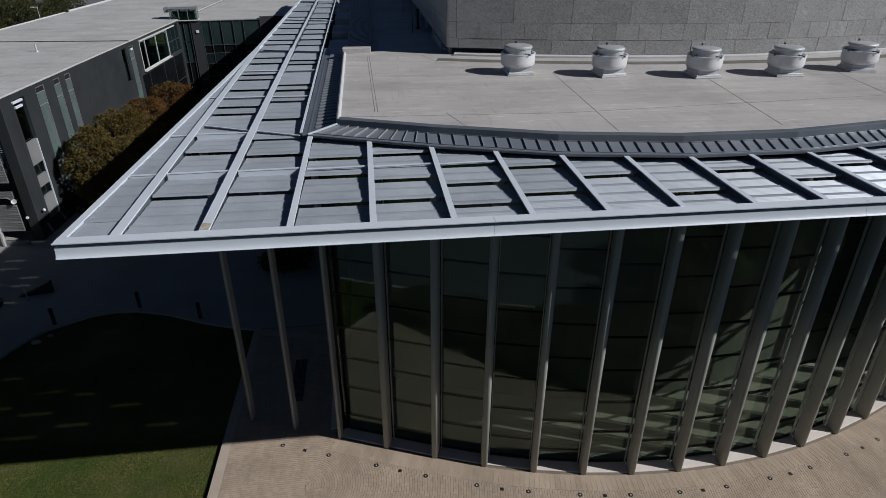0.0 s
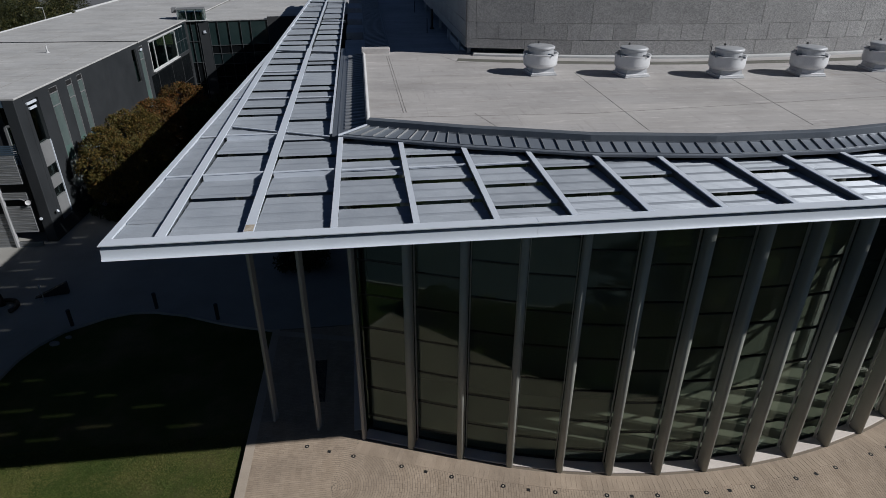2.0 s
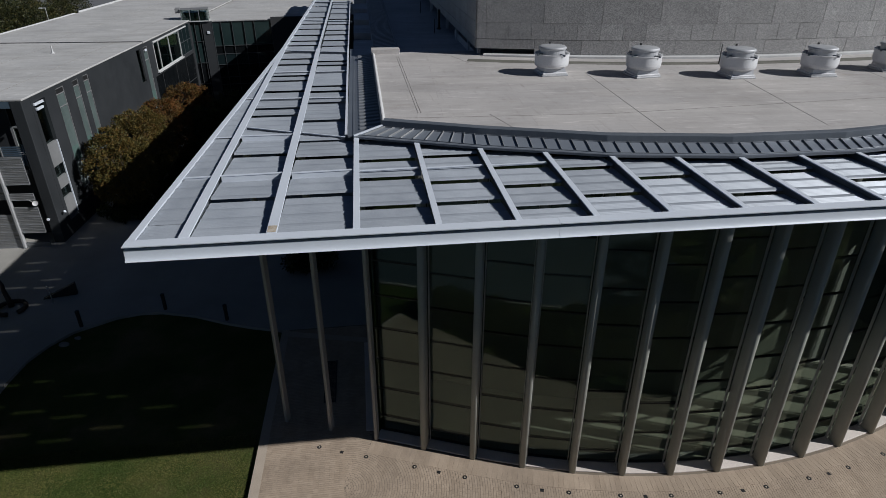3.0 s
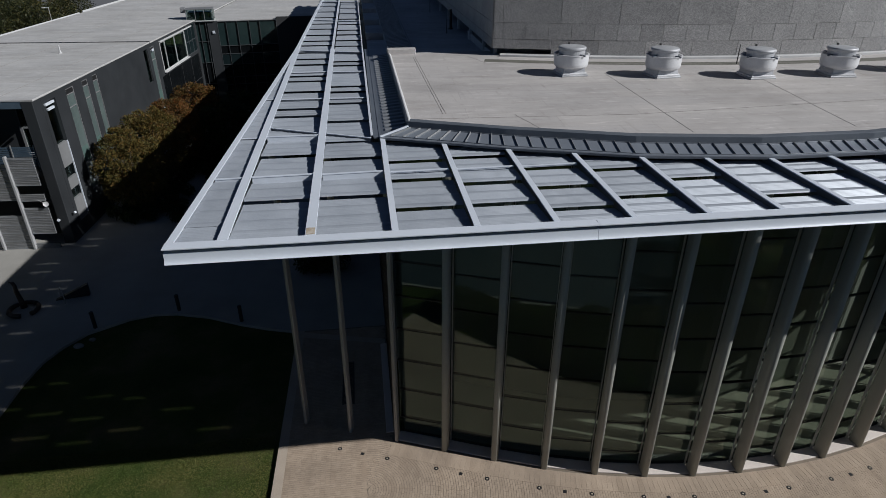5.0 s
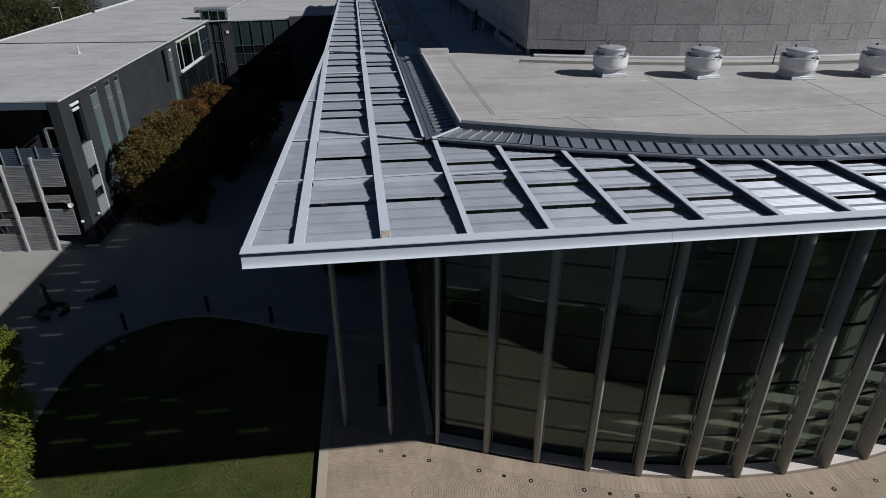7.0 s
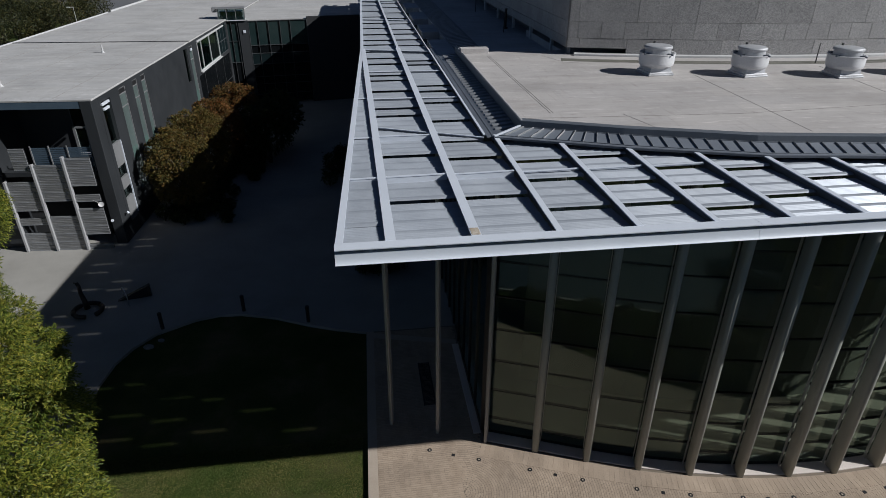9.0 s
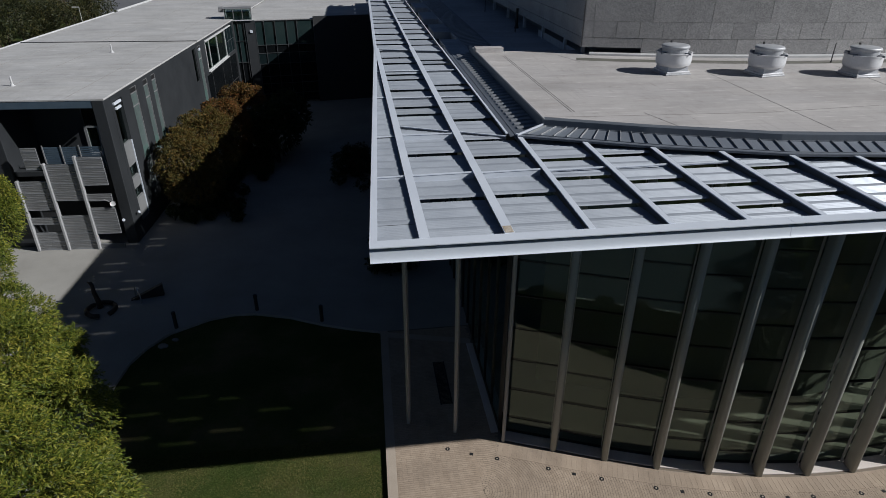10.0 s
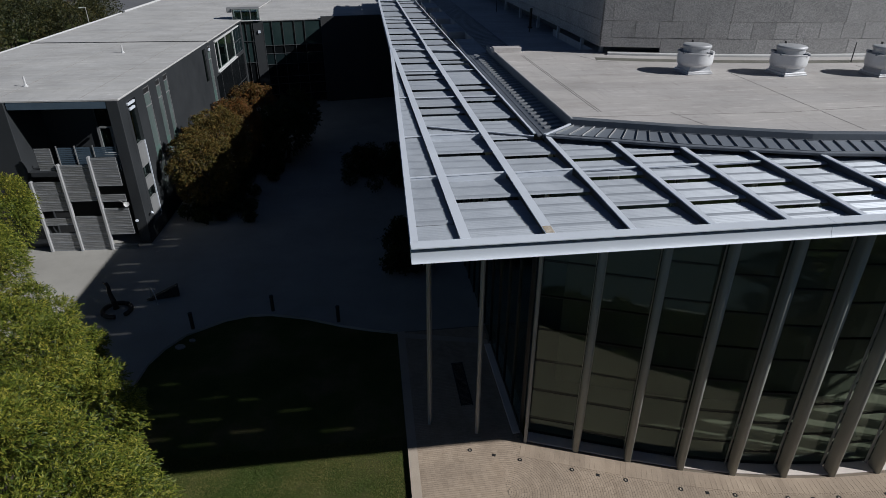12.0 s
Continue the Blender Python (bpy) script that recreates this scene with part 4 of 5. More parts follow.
def socket():
    return mesh_thing("floor_box", a_box(-0.07, 0.07, -0.07, 0.07, -0.02, 0.008, 0.004), M_BLACK, "small square dark floor box in the paving", "floor box", "floor boxes along the glass front")


first_light, first_box = None, None
for k in range(-2, 15):
    x = (k - 0.22) * BAY
    y = facade(x, -0.93)
    turn = facade_turn(x)
    m = pose(x, y, 0.0, 0, 0, turn)
    if first_light is None:
        first_light = uplight()
        first_light.matrix_basis = m
    else:
        copy_thing(first_light, m)
    if k % 2 == 0:
        xx = x + 0.93
        m2 = pose(xx, facade(xx, -0.95), 0.0, 0, 0, facade_turn(xx))
        if first_box is None:
            first_box = socket()
            first_box.matrix_basis = m2
        else:
            copy_thing(first_box, m2)

# ---- side wing ----
WING = pose(-22.4, 40.4, 0, 0, 0, -3)
wing_b = thing("side_wing", "two-storey charcoal wing with a pale flat roof", "building", WING)
H = 9.65
part("wall_front_pier", a_box(-0.7, 0.0, 0.0, 1.0, 0, H, 0.02), M_CLAD, wing_b)
part("wall_front_pier", a_box(-9.2, -6.55, -0.1, 3.6, 0, H, 0.02), M_CLAD, wing_b)
part("wall_front", a_box(-15, -9.2, 0.2, 0.5, 0, H), M_CLAD, wing_b)
part("wall_outer", a_box(-15, -14.7, 0.5, 60, 0, H), M_CLAD, wing_b)
part("wall_back", a_box(-6.55, -0.3, 3.6, 3.9, 0, H), M_CLAD, wing_b)
part("balcony_floor", a_box(-6.55, -0.7, 0.1, 3.6, 4.9, 5.2), M_CLAD, wing_b)
part("ground_recess", a_box(-6.55, -0.7, 1.6, 1.8, 0, 4.9), M_CLAD_DARK, wing_b)
part("roof_beam", a_box(-6.5, -0.7, 0.02, 0.25, 9.2, H, 0.02), M_RAIL_BLUE, wing_b, "blue-grey fascia beam over the balcony")
part("wing_roof", a_box(-15.1, 0.06, 0.0, 20.7, H, H + 0.12, 0.02), M_ROOF_COOL, wing_b, "pale weathered membrane roof")
part("wing_roof", a_box(-15.1, 0.06, 20.8, 62.0, H - 0.02, H + 0.10, 0.02), M_ROOF_COOL, wing_b, "pale weathered membrane roof")
part("expansion_joint", a_box(-15.1, 0.05, 20.66, 20.84, H - 0.05, H + 0.17, 0.02), M_CLAD_DARK, wing_b, "dark expansion joint cover across the roof")
for u, v0, v1 in ((-2.3, 0.3, 20.5), (-7.2, 0.3, 20.5), (-11.6, 0.3, 20.5), (-3.1, 21.0, 60.0), (-8.4, 21.0, 60.0)):
    part("roof_lap", a_box(u - 0.02, u + 0.02, v0, v1, H + 0.09, H + 0.126 - (0.02 if v0 > 20 else 0)), M_SEAM_PALE, wing_b)
part("parapet", a_box(-15.22, -15.1, 0.0, 42.0, H - 0.4, H + 0.2, 0.02), M_PANEL_PALE, wing_b, "white roof edge flashing")
part("parapet", a_box(-15.24, -15.1, 43.0, 62.0, H - 0.4, H + 0.28, 0.02), M_PANEL_PALE, wing_b, "white roof edge flashing")

# long side wall with its openings cut through
def wall_along_y(parent, x0, x1, y0, y1, z0, z1, holes, mat, name="wall_side"):
    """A wall along y in upright strips, split above and below the openings (y0, y1, z0, z1)."""
    cuts = sorted({y0, y1, *[h[0] for h in holes], *[h[1] for h in holes]})
    for a, b in zip(cuts, cuts[1:]):
        mid = (a + b) / 2
        open_z = sorted((h[2], h[3]) for h in holes if h[0] < mid < h[1])
        z = z0
        for lo, hi in open_z:
            if lo > z + 0.01:
                part(name, a_box(x0, x1, a, b, z, lo), mat, parent)
            z = hi
        if z < z1 - 0.01:
            part(name, a_box(x0, x1, a, b, z, z1), mat, parent)


def window_in(parent, x, y0, y1, z0, z1, bars_z=(), bars_y=(), frame_mat=None, glass=None, depth=0.12, proud=0.0, t=0.05):
    frame_mat = frame_mat or M_SCREEN
    w = new("window")
    w.parent = parent
    for a in ((x - depth, x + proud, y0, y0 + t, z0, z1), (x - depth, x + proud, y1 - t, y1, z0, z1), (x - depth, x + proud, y0 + t, y1 - t, z0, z0 + t), (x - depth, x + proud, y0 + t, y1 - t, z1 - t, z1)):
        part("frame", a_box(*a), frame_mat, w)
    for z in bars_z:
        part("bar", a_box(x - depth, x + proud, y0 + t, y1 - t, z - 0.03, z + 0.03), frame_mat, w)
    for y in bars_y:
        part("bar", a_box(x - depth, x + proud, y - 0.03, y + 0.03, z0 + t, z1 - t), frame_mat, w)
    part("pane", a_box(x - depth * 0.7, x - depth * 0.7 + 0.02, y0 + t, y1 - t, z0 + t, z1 - t), glass or M_GLASS_DARK, w)
    return w


holes = [(1.37, 2.7, 1.0, 9.25), (4.2, 5.35, 2.2, 9.4), (6.65, 7.55, 2.2, 9.4), (8.35, 9.2, 2.2, 9.4), (19.0, 20.0, 6.4, 9.3), (20.65, 21.7, 1.0, 9.3), (23.2, 31.0, 6.6, 9.3), (22.4, 35.0, 0.3, 6.3), (31.3, 35.0, 6.6, 9.5)]
wall_along_y(wing_b, -0.3, 0.0, 1.0, 36.0, 0, H, holes, M_CLAD)
# back coloured black for the recess's shade, since sun reaches in here
part("niche_back", a_box(-0.36, -0.28, 1.36, 2.71, 0.0, 6.45), M_BLACK, wing_b)
for z0, z1 in ((4.85, 6.4), (3.3, 4.05), (1.0, 2.6)):
    part("niche_panel", a_box(-0.2, -0.015, 1.39, 2.63, z0, z1, 0.01), M_NICHE, wing_b, "mid-grey spandrel panel")
part("niche_trim", a_box(-0.05, 0.04, 2.63, 2.69, 1.2, 6.4), M_WHITE_STEEL, wing_b, "thin white trim")
part("niche_pane", a_box(-0.24, -0.22, 1.37, 2.7, 1.0, 9.25), M_GLASS_DARK, wing_b, "dark glass slot").visible_shadow = False
for z, y0, y1 in ((9.05, 1.15, 2.25), (8.72, 1.3, 2.1)):
    part("wall_light", a_box(0.0, 0.14, y0, y1, z, z + 0.16, 0.02), M_WHITE_STEEL, wing_b, "white wall light under the roof edge")
part("wall_light", a_box(0.0, 0.10, 20.9, 21.3, 8.9, 9.1, 0.02), M_WHITE_STEEL, wing_b, "white wall light under the roof edge")
for y0, y1, z0, z1 in holes[1:4] + holes[5:6]:
    w = window_in(wing_b, -0.02, y0, y1, z0, z1, bars_z=(4.2, 8.15, 9.0), frame_mat=M_NICHE, glass=M_TEAL, depth=0.10)
    part("pane", a_box(-0.06, -0.04, y0 + 0.05, y1 - 0.05, 9.03, z1 - 0.05), M_BLACK, w, "dark top light")
    part("pane", a_box(-0.076, -0.056, y0 + 0.05, y1 - 0.05, 4.23, 5.3), M_TEAL_PALE, w, "greener pane")
    part("pane", a_box(-0.076, -0.056, y0 + 0.05, y1 - 0.05, z0 + 0.05, 4.17), M_PALE_PANE, w, "pale lower pane")
window_in(wing_b, -0.06, *holes[4], frame_mat=M_CLAD_DARK, glass=M_GLASS_DARK, depth=0.1)
w = window_in(wing_b, 0.0, 23.2, 31.0, 6.6, 9.3, (), (24.6, 27.6), M_PANEL_PALE, None, 0.06, 0.04, 0.09)
part("sill", a_box(0.0, 0.22, 23.1, 31.1, 6.5, 6.6, 0.02), M_PANEL_PALE, w, "white projecting sill")
part("head", a_box(0.0, 0.16, 23.1, 33.5, 9.3, 9.42, 0.02), M_PANEL_PALE, w, "white projecting head")
window_in(wing_b, -0.05, 22.4, 35.0, 0.3, 6.3, (3.6,), (24.5, 28.7, 32.0), M_CLAD_DARK, M_GLASS_BLACK, 0.06)
window_in(wing_b, -0.05, 31.3, 35.0, 6.6, 9.5, (7.9,), (32.5, 33.8), M_FRAME_DARK, M_TEAL_DARK, 0.06)
part("wing_inside", a_box(-4.0, -3.8, 3.9, 36.0, 0, H - 0.1), M_WALL_DIM, wing_b)
part("wing_floor", a_box(-3.8, -0.3, 3.9, 36.0, 4.7, 4.9), M_WALL_IN, wing_b)

# louver screen in front of the balcony
screen = thing("louver_screen", "grey slatted metal screen with slim posts", "screen", WING @ pose(0.25, -0.28, 0))
for u, z in ((-6.34, 4.9), (-4.43, 6.0), (-2.5, 6.45)):
    part("post", a_box(u - 0.075, u + 0.075, -0.55, -0.3, 0, z, 0.015), M_POST, screen, "pale slim post")
SLAT = {}


def slat_panel(u0, u1, z0, z1):
    p = new("slat_panel")
    p.parent = screen
    key = round(u1 - u0, 2)
    if key not in SLAT:
        SLAT[key] = to_mesh("slat", a_box(0, key, -0.03, 0.03, 0, 0.104, 0.008), M_SCREEN)
    n = int((z1 - z0) / 0.115)
    for i in range(n):
        piece("slat", SLAT[key], p, pose(u0, -0.36, z0 + i * 0.115, 11, 0, 0))
    part("backing", a_box(u0, u1, -0.31, -0.29, z0, z0 + n * 0.115), M_CLAD, p)
    for i in range(0, n + 1, 5):
        part("lap_bar", a_box(u0, u1, -0.415, -0.385, z0 + i * 0.115 - 0.015, z0 + i * 0.115 + 0.03), M_RIB, p)


for u0, u1, z0, z1 in ((-6.25, -4.52, 2.88, 4.86), (-6.25, -4.52, 1.88, 2.4), (-6.25, -4.52, 0.02, 1.4), (-4.34, -2.6, 3.5, 6.0), (-4.34, -2.6, 0.02, 2.44),
                       (-2.41, -0.9, 4.5, 6.45), (-2.41, -0.9, 3.43, 3.97), (-2.41, -0.9, 1.1, 3.03), (-2.41, -0.9, 0.02, 0.46), (-5.55, -4.62, 5.62, 7.02)):
    slat_panel(u0, u1, z0, z1)
rail = thing("balcony_railing", "blue-grey slatted balcony railing", "railing", WING)
for i in range(10):
    part("rail_slat", a_box(-4.4, -0.75, 0.12, 0.15, 5.5 + 0.13 * i, 5.6 + 0.13 * i), M_RAIL_BLUE, rail)
for u in (-4.4, -3.3, -2.2, -0.8):
    part("rail_post", a_box(u - 0.03, u + 0.03, 0.06, 0.12, 5.2, 6.9), M_SCREEN, rail)
bd = thing("balcony_door", "pale-framed glazed balcony door", "door", WING)
part("frame", a_box(-3.25, -3.08, 3.44, 3.6, 5.2, 7.12), M_SCREEN, bd)
part("frame", a_box(-2.42, -2.25, 3.44, 3.6, 5.2, 7.12), M_SCREEN, bd)
part("side_frame", a_box(-3.2, -3.14, 3.48, 3.6, 7.12, 9.2), M_FRAME_DARK, bd)
part("transom", a_box(-3.1, -2.4, 3.46, 3.6, 7.0, 7.12), M_SCREEN, bd)
part("threshold", a_box(-3.1, -2.0, 3.3, 3.6, 5.2, 5.32), M_PANEL_PALE, bd)
part("pane", a_box(-3.1, -2.4, 3.52, 3.54, 5.32, 7.0), M_GLASS_DARK, bd)
part("pane", a_box(-3.14, -2.3, 3.52, 3.54, 7.12, 9.2), M_GLASS_BLACK, bd)

def flood_lamp(m):
    """A small round white floodlight on a short arm."""
    f = thing("flood_lamp", "small round white floodlight on a bracket", "wall lamp", m, "floodlights on the wing")
    arm = bmesh.new()
    tube(arm, [(0, 0, 0), (0, -0.22, 0.03)], [0.025, 0.02], 6)
    part("arm", arm, M_BLACK, f)
    head = part("head", lathe([(0.03, 0.0), (0.09, 0.02), (0.10, 0.10), (0.085, 0.11), (0.01, 0.105)], 16), M_WHITE_STEEL, f)
    head.matrix_basis = pose(0, -0.2, 0.04, 55, 0, 0)
    return f


flood_lamp(WING @ pose(-0.5, 0.0, 1.75))
flood_lamp(WING @ pose(0.0, 0.55, 1.95, 0, 0, 90))
dish = thing("satellite_dish", "small round white dish on the slatted screen", "dish", WING @ pose(-0.68, -0.62, 3.2))
part("bowl", lathe([(0.02, 0.0), (0.10, 0.02), (0.165, 0.06), (0.17, 0.068), (0.10, 0.034), (0.02, 0.014)], 20), M_PANEL_PALE, dish).matrix_basis = pose(0, -0.1, 0, 62, 0, 18)
bm = bmesh.new()
tube(bm, [(0, 0.3, 0.0), (0, -0.02, 0.0), (0, -0.1, 0.02)], [0.025, 0.02, 0.02], 6)
part("bracket", bm, M_BLACK, dish)
bm = bmesh.new()
tube(bm, [(0, -0.1, 0.02), (-0.4, -0.2, 0.36)], [0.015, 0.012], 6)
part("feed_arm", bm, M_POST, dish)

# ---- end wing across the courtyard ----
end_b = thing("end_wing", "dark end wing with a gridded glass bay", "building", pose(-20.6, 75.9, 0, 0, 0, 8))
part("wall_pier", a_box(1.35, 2.4, 0.0, 0.4, 0, 9.5), M_CLAD, end_b)
part("wall_main", a_box(8.9, 30, 0.0, 0.4, 0, 9.75), M_CLAD_DARK, end_b)
part("end_roof", a_box(-2.0, 30, 0.4, 40, 9.3, 9.55), M_ROOF_COOL, end_b, "pale weathered membrane roof")
part("bay_inside", a_box(-0.4, 8.9, 3.0, 3.2, 0, 9.4), M_WALL_IN, end_b)
part("spandrel", a_box(2.4, 8.9, 0.05, 0.3, 4.7, 5.9), M_TEAL_DARK, end_b, "blue-green spandrel band")
zs = [0.2, 1.2, 2.4, 3.25, 4.7]
zs2 = [5.9, 6.8, 9.45]
xs = [2.4, 3.35, 4.55, 5.85, 7.0, 8.9]
for lst in (zs, zs2):
    for z0, z1 in zip(lst, lst[1:]):
        for x0, x1 in zip(xs, xs[1:]):
            part("pane", a_box(x0 + 0.03, x1 - 0.03, 0.1, 0.12, z0 + 0.03, z1 - 0.03), M_TEAL_PANE if z0 > 6.5 else M_GLASS_BLACK, end_b)
    for z in lst:
        part("transom", a_box(2.4, 8.9, 0.0, 0.16, z - 0.025, z + 0.025), M_FRAME_DARK, end_b)
for x in xs:
    part("mullion", a_box(x - 0.025, x + 0.025, -0.02, 0.18, 0.1, 9.45), M_FRAME_DARK, end_b)
stair_x = [-0.4, 0.5, 1.15, 1.35]
stair_z = [0.2, 2.6, 5.0, 7.35, 9.45]
for x0, x1 in zip(stair_x, stair_x[1:]):
    for z0, z1 in zip(stair_z, stair_z[1:]):
        part("pane", a_box(x0 + 0.03, x1 - 0.03, 0.1, 0.12, z0 + 0.03, z1 - 0.03), M_TEAL_PANE if z0 > 4 else M_GLASS_BLACK, end_b)
    part("mullion", a_box(x1 - 0.02, x1 + 0.02, -0.02, 0.18, 0.1, 9.45), M_FRAME_DARK, end_b)
for z in stair_z:
    part("transom", a_box(-0.4, 1.35, 0.0, 0.16, z - 0.02, z + 0.02), M_FRAME_DARK, end_b)
part("wall_light", a_box(1.75, 2.05, -0.12, 0.0, 8.2, 8.5, 0.02), M_WHITE_STEEL, end_b, "white wall light")

hut = thing("rooftop_glass_box", "small glazed rooftop lantern with a metal frame", "roof lantern", pose(-20.0, 76.7, 9.55, 0, 0, 8))
part("base", a_box(-1.5, 1.5, -0.9, 0.9, 0, 0.1), M_PANEL_PALE, hut)
for x in (-1.42, -0.48, 0.48, 1.42):
    for y in (-0.85, 0.85):
        part("post", a_box(x - 0.035, x + 0.035, y - 0.035, y + 0.035, 0.1, 1.25), M_NICHE, hut)
part("lid", a_box(-1.5, 1.5, -0.92, 0.92, 1.25, 1.31, 0.02), M_NICHE, hut)
part("hatch", a_box(-2.0, -1.5, -0.5, 0.5, 0.9, 1.4, 0.03), M_NICHE, hut, "small grey hatch box beside the glass")
part("pane", a_box(-1.4, 1.4, -0.86, -0.84, 0.1, 1.25), M_GLASS_DARK, hut)
part("pane", a_box(1.41, 1.43, -0.8, 0.8, 0.1, 1.25), M_GLASS_DARK, hut)
part("core", a_box(-1.2, 1.2, -0.6, 0.6, 0.1, 0.95), M_TEAL, hut)
for x, y in ((-29.3, 44.6), (-26.9, 56.2)):
    pv = bmesh.new()
    tube(pv, [(0, 0, 0), (0, 0, 0.05), (0, 0, 0.16)], [0.17, 0.12, 0.065], 12)
    tube(pv, [(0, 0, 0.16), (0.0, 0.0, 0.55), (0.03, 0, 0.62)], [0.06, 0.06, 0.05], 10)
    mesh_thing("plumbing_vent", pv, M_PANEL_PALE, "short pale plumbing vent on the wing roof", "vent pipe", "wing roof vents").matrix_basis = pose(x, y, H + 0.12)


# ---- courtyard things ----
def bollard():
    b = thing("bollard", "dark slim bollard light beside the lawn", "bollard", group="bollards round the lawn")
    bm = bmesh.new()
    tube(bm, [(0, 0, 0), (0, 0, 0.86)], [0.1, 0.1], 14)
    part("shaft", bm, M_BLACK, b)
    part("cap", lathe([(0.10, 0.86), (0.11, 0.88), (0.11, 0.98), (0.08, 1.01), (0.01, 1.02)], 14), M_BLACK, b)
    return b


bol = bollard()
bol.matrix_basis = pose(-13.4, 30.95, 0)
for x, y in ((-17.45, 29.75), (-9.75, 29.4)):
    copy_thing(bol, pose(x, y, 0))


def bike_rack():
    b = thing("bike_rack", "bent steel hoop bicycle rack on the paving", "bike rack", group="bike racks")
    bm = bmesh.new()
    pts = [(-0.45, 0, 0)] + [(-0.45 * math.cos(math.pi * i / 10), 0, 0.45 + 0.45 * math.sin(math.pi * i / 10)) for i in range(11)] + [(0.45, 0, 0)]
    tube(bm, pts, [0.03] * len(pts), 8)
    part("hoop", bm, M_STEEL, b)
    part("foot", lathe([(0.07, 0), (0.07, 0.012), (0.03, 0.015)], 10), M_STEEL, b).matrix_basis = pose(-0.45, 0, 0)
    part("foot", lathe([(0.07, 0), (0.07, 0.012), (0.03, 0.015)], 10), M_STEEL, b).matrix_basis = pose(0.45, 0, 0)
    return b


rk = bike_rack()
rk.matrix_basis = pose(-20.2, 32.75, 0, 0, 0, -56)
sculpture = thing("ring_sculpture", "dark bronze sculpture of a low open ring and a bent upright", "sculpture", pose(-21.95, 31.9, 0))
bm = bmesh.new()
arc = [radians(a) for a in range(-40, 281, 16)]
tube(bm, [(0.72 * math.cos(a), 0.72 * math.sin(a), 0.13 + 0.05 * math.sin(a * 0.5)) for a in arc], [0.13] * len(arc), 10)
part("ring", bm, M_BRONZE, sculpture, smooth=True)
bm = bmesh.new()
tube(bm, [(-0.2, 0.42, 0), (-0.26, 0.46, 0.5), (-0.36, 0.5, 1.0), (-0.34, 0.5, 1.4), (-0.42, 0.52, 1.6), (-0.56, 0.5, 1.66)], [0.17, 0.14, 0.12, 0.1, 0.1, 0.08], 10)
part("upright", bm, M_BRONZE, sculpture, smooth=True)
wedge = bmesh.new()
wv = [wedge.verts.new(p) for p in ((-0.9, -0.15, 0), (0.9, -0.15, 0), (0.9, -0.15, 0.75), (-0.9, 0.15, 0), (0.9, 0.15, 0), (0.9, 0.15, 0.75))]
for f in ((0, 1, 2), (5, 4, 3), (0, 3, 4, 1), (1, 4, 5, 2), (2, 5, 3, 0)):
    wedge.faces.new([wv[i] for i in f])
bmesh.ops.recalc_face_normals(wedge, faces=wedge.faces[:])
soften(wedge, 0.02)
mesh_thing("wedge_block", wedge, M_BLACK, "low black wedge-shaped metal block on the paving", "sculpture").matrix_basis = pose(-19.85, 33.15, 0, 0, 0, 12)
rocks = [(-17.8, 28.3, 0.2), (-17.3, 28.8, 0.14)]
for x, y, s in rocks:
    bm = bmesh.new()
    bmesh.ops.create_icosphere(bm, subdivisions=2, radius=s)
    for v in bm.verts:
        v.co = Vector((v.co.x * 1.3, v.co.y, v.co.z * 0.6)) * (1 + 0.25 * noise.noise(v.co * 6 + Vector((x, y, 0))))
    mesh_thing("boulder", bm, M_STONE_DARK, "grey low boulder at the lawn edge", "rock", "boulders").matrix_basis = pose(x, y, -0.1)


# ---- trees ----
def leaves(name, centres, radii, count, size, slim, mat, parent, seed, droop=0.3, shell=0.45):
    """Many small folded leaves through overlapping clumps."""
    g = np.random.default_rng(seed)
    centres, radii = np.array(centres, float), np.array(radii, float)
    wts = radii ** 2
    pick = g.choice(len(centres), count, p=wts / wts.sum())
    d = g.normal(size=(count, 3))
    d /= np.linalg.norm(d, axis=1)[:, None]
    r = radii[pick] * (1 - shell * g.random(count) ** 1.5) * (1 + 0.18 * g.normal(size=count) * (g.random(count) < 0.35))
    p = centres[pick] + d * r[:, None] * np.array([1, 1, 0.85])
    axis = d * 0.9 + g.normal(size=(count, 3)) * 0.6 + np.array([0, 0, -droop])
    axis /= np.linalg.norm(axis, axis=1)[:, None]
    side = np.cross(axis, g.normal(size=(count, 3)))
    side /= np.linalg.norm(side, axis=1)[:, None] + 1e-9
    nrm = np.cross(axis, side)
    ln = size * g.uniform(0.6, 1.35, count)[:, None]
    wd = ln * slim
    v = np.stack([p - axis * ln * 0.5, p + side * wd * 0.5 - nrm * wd * 0.12, p + axis * ln * 0.5, p - side * wd * 0.5 - nrm * wd * 0.12], 1).reshape(-1, 3)
    me = bpy.data.meshes.new(name)
    me.vertices.add(len(v))
    me.vertices.foreach_set("co", v.astype(np.float32).ravel())
    me.loops.add(count * 4)
    me.loops.foreach_set("vertex_index", np.arange(count * 4, dtype=np.int32))
    me.polygons.add(count)
    me.polygons.foreach_set("loop_start", np.arange(0, count * 4, 4, dtype=np.int32))
    me.update(calc_edges=True)
    me.materials.append(mat)
    ob = new(name, me)
    ob.parent = parent
    return tagged(ob, kind="stuff")


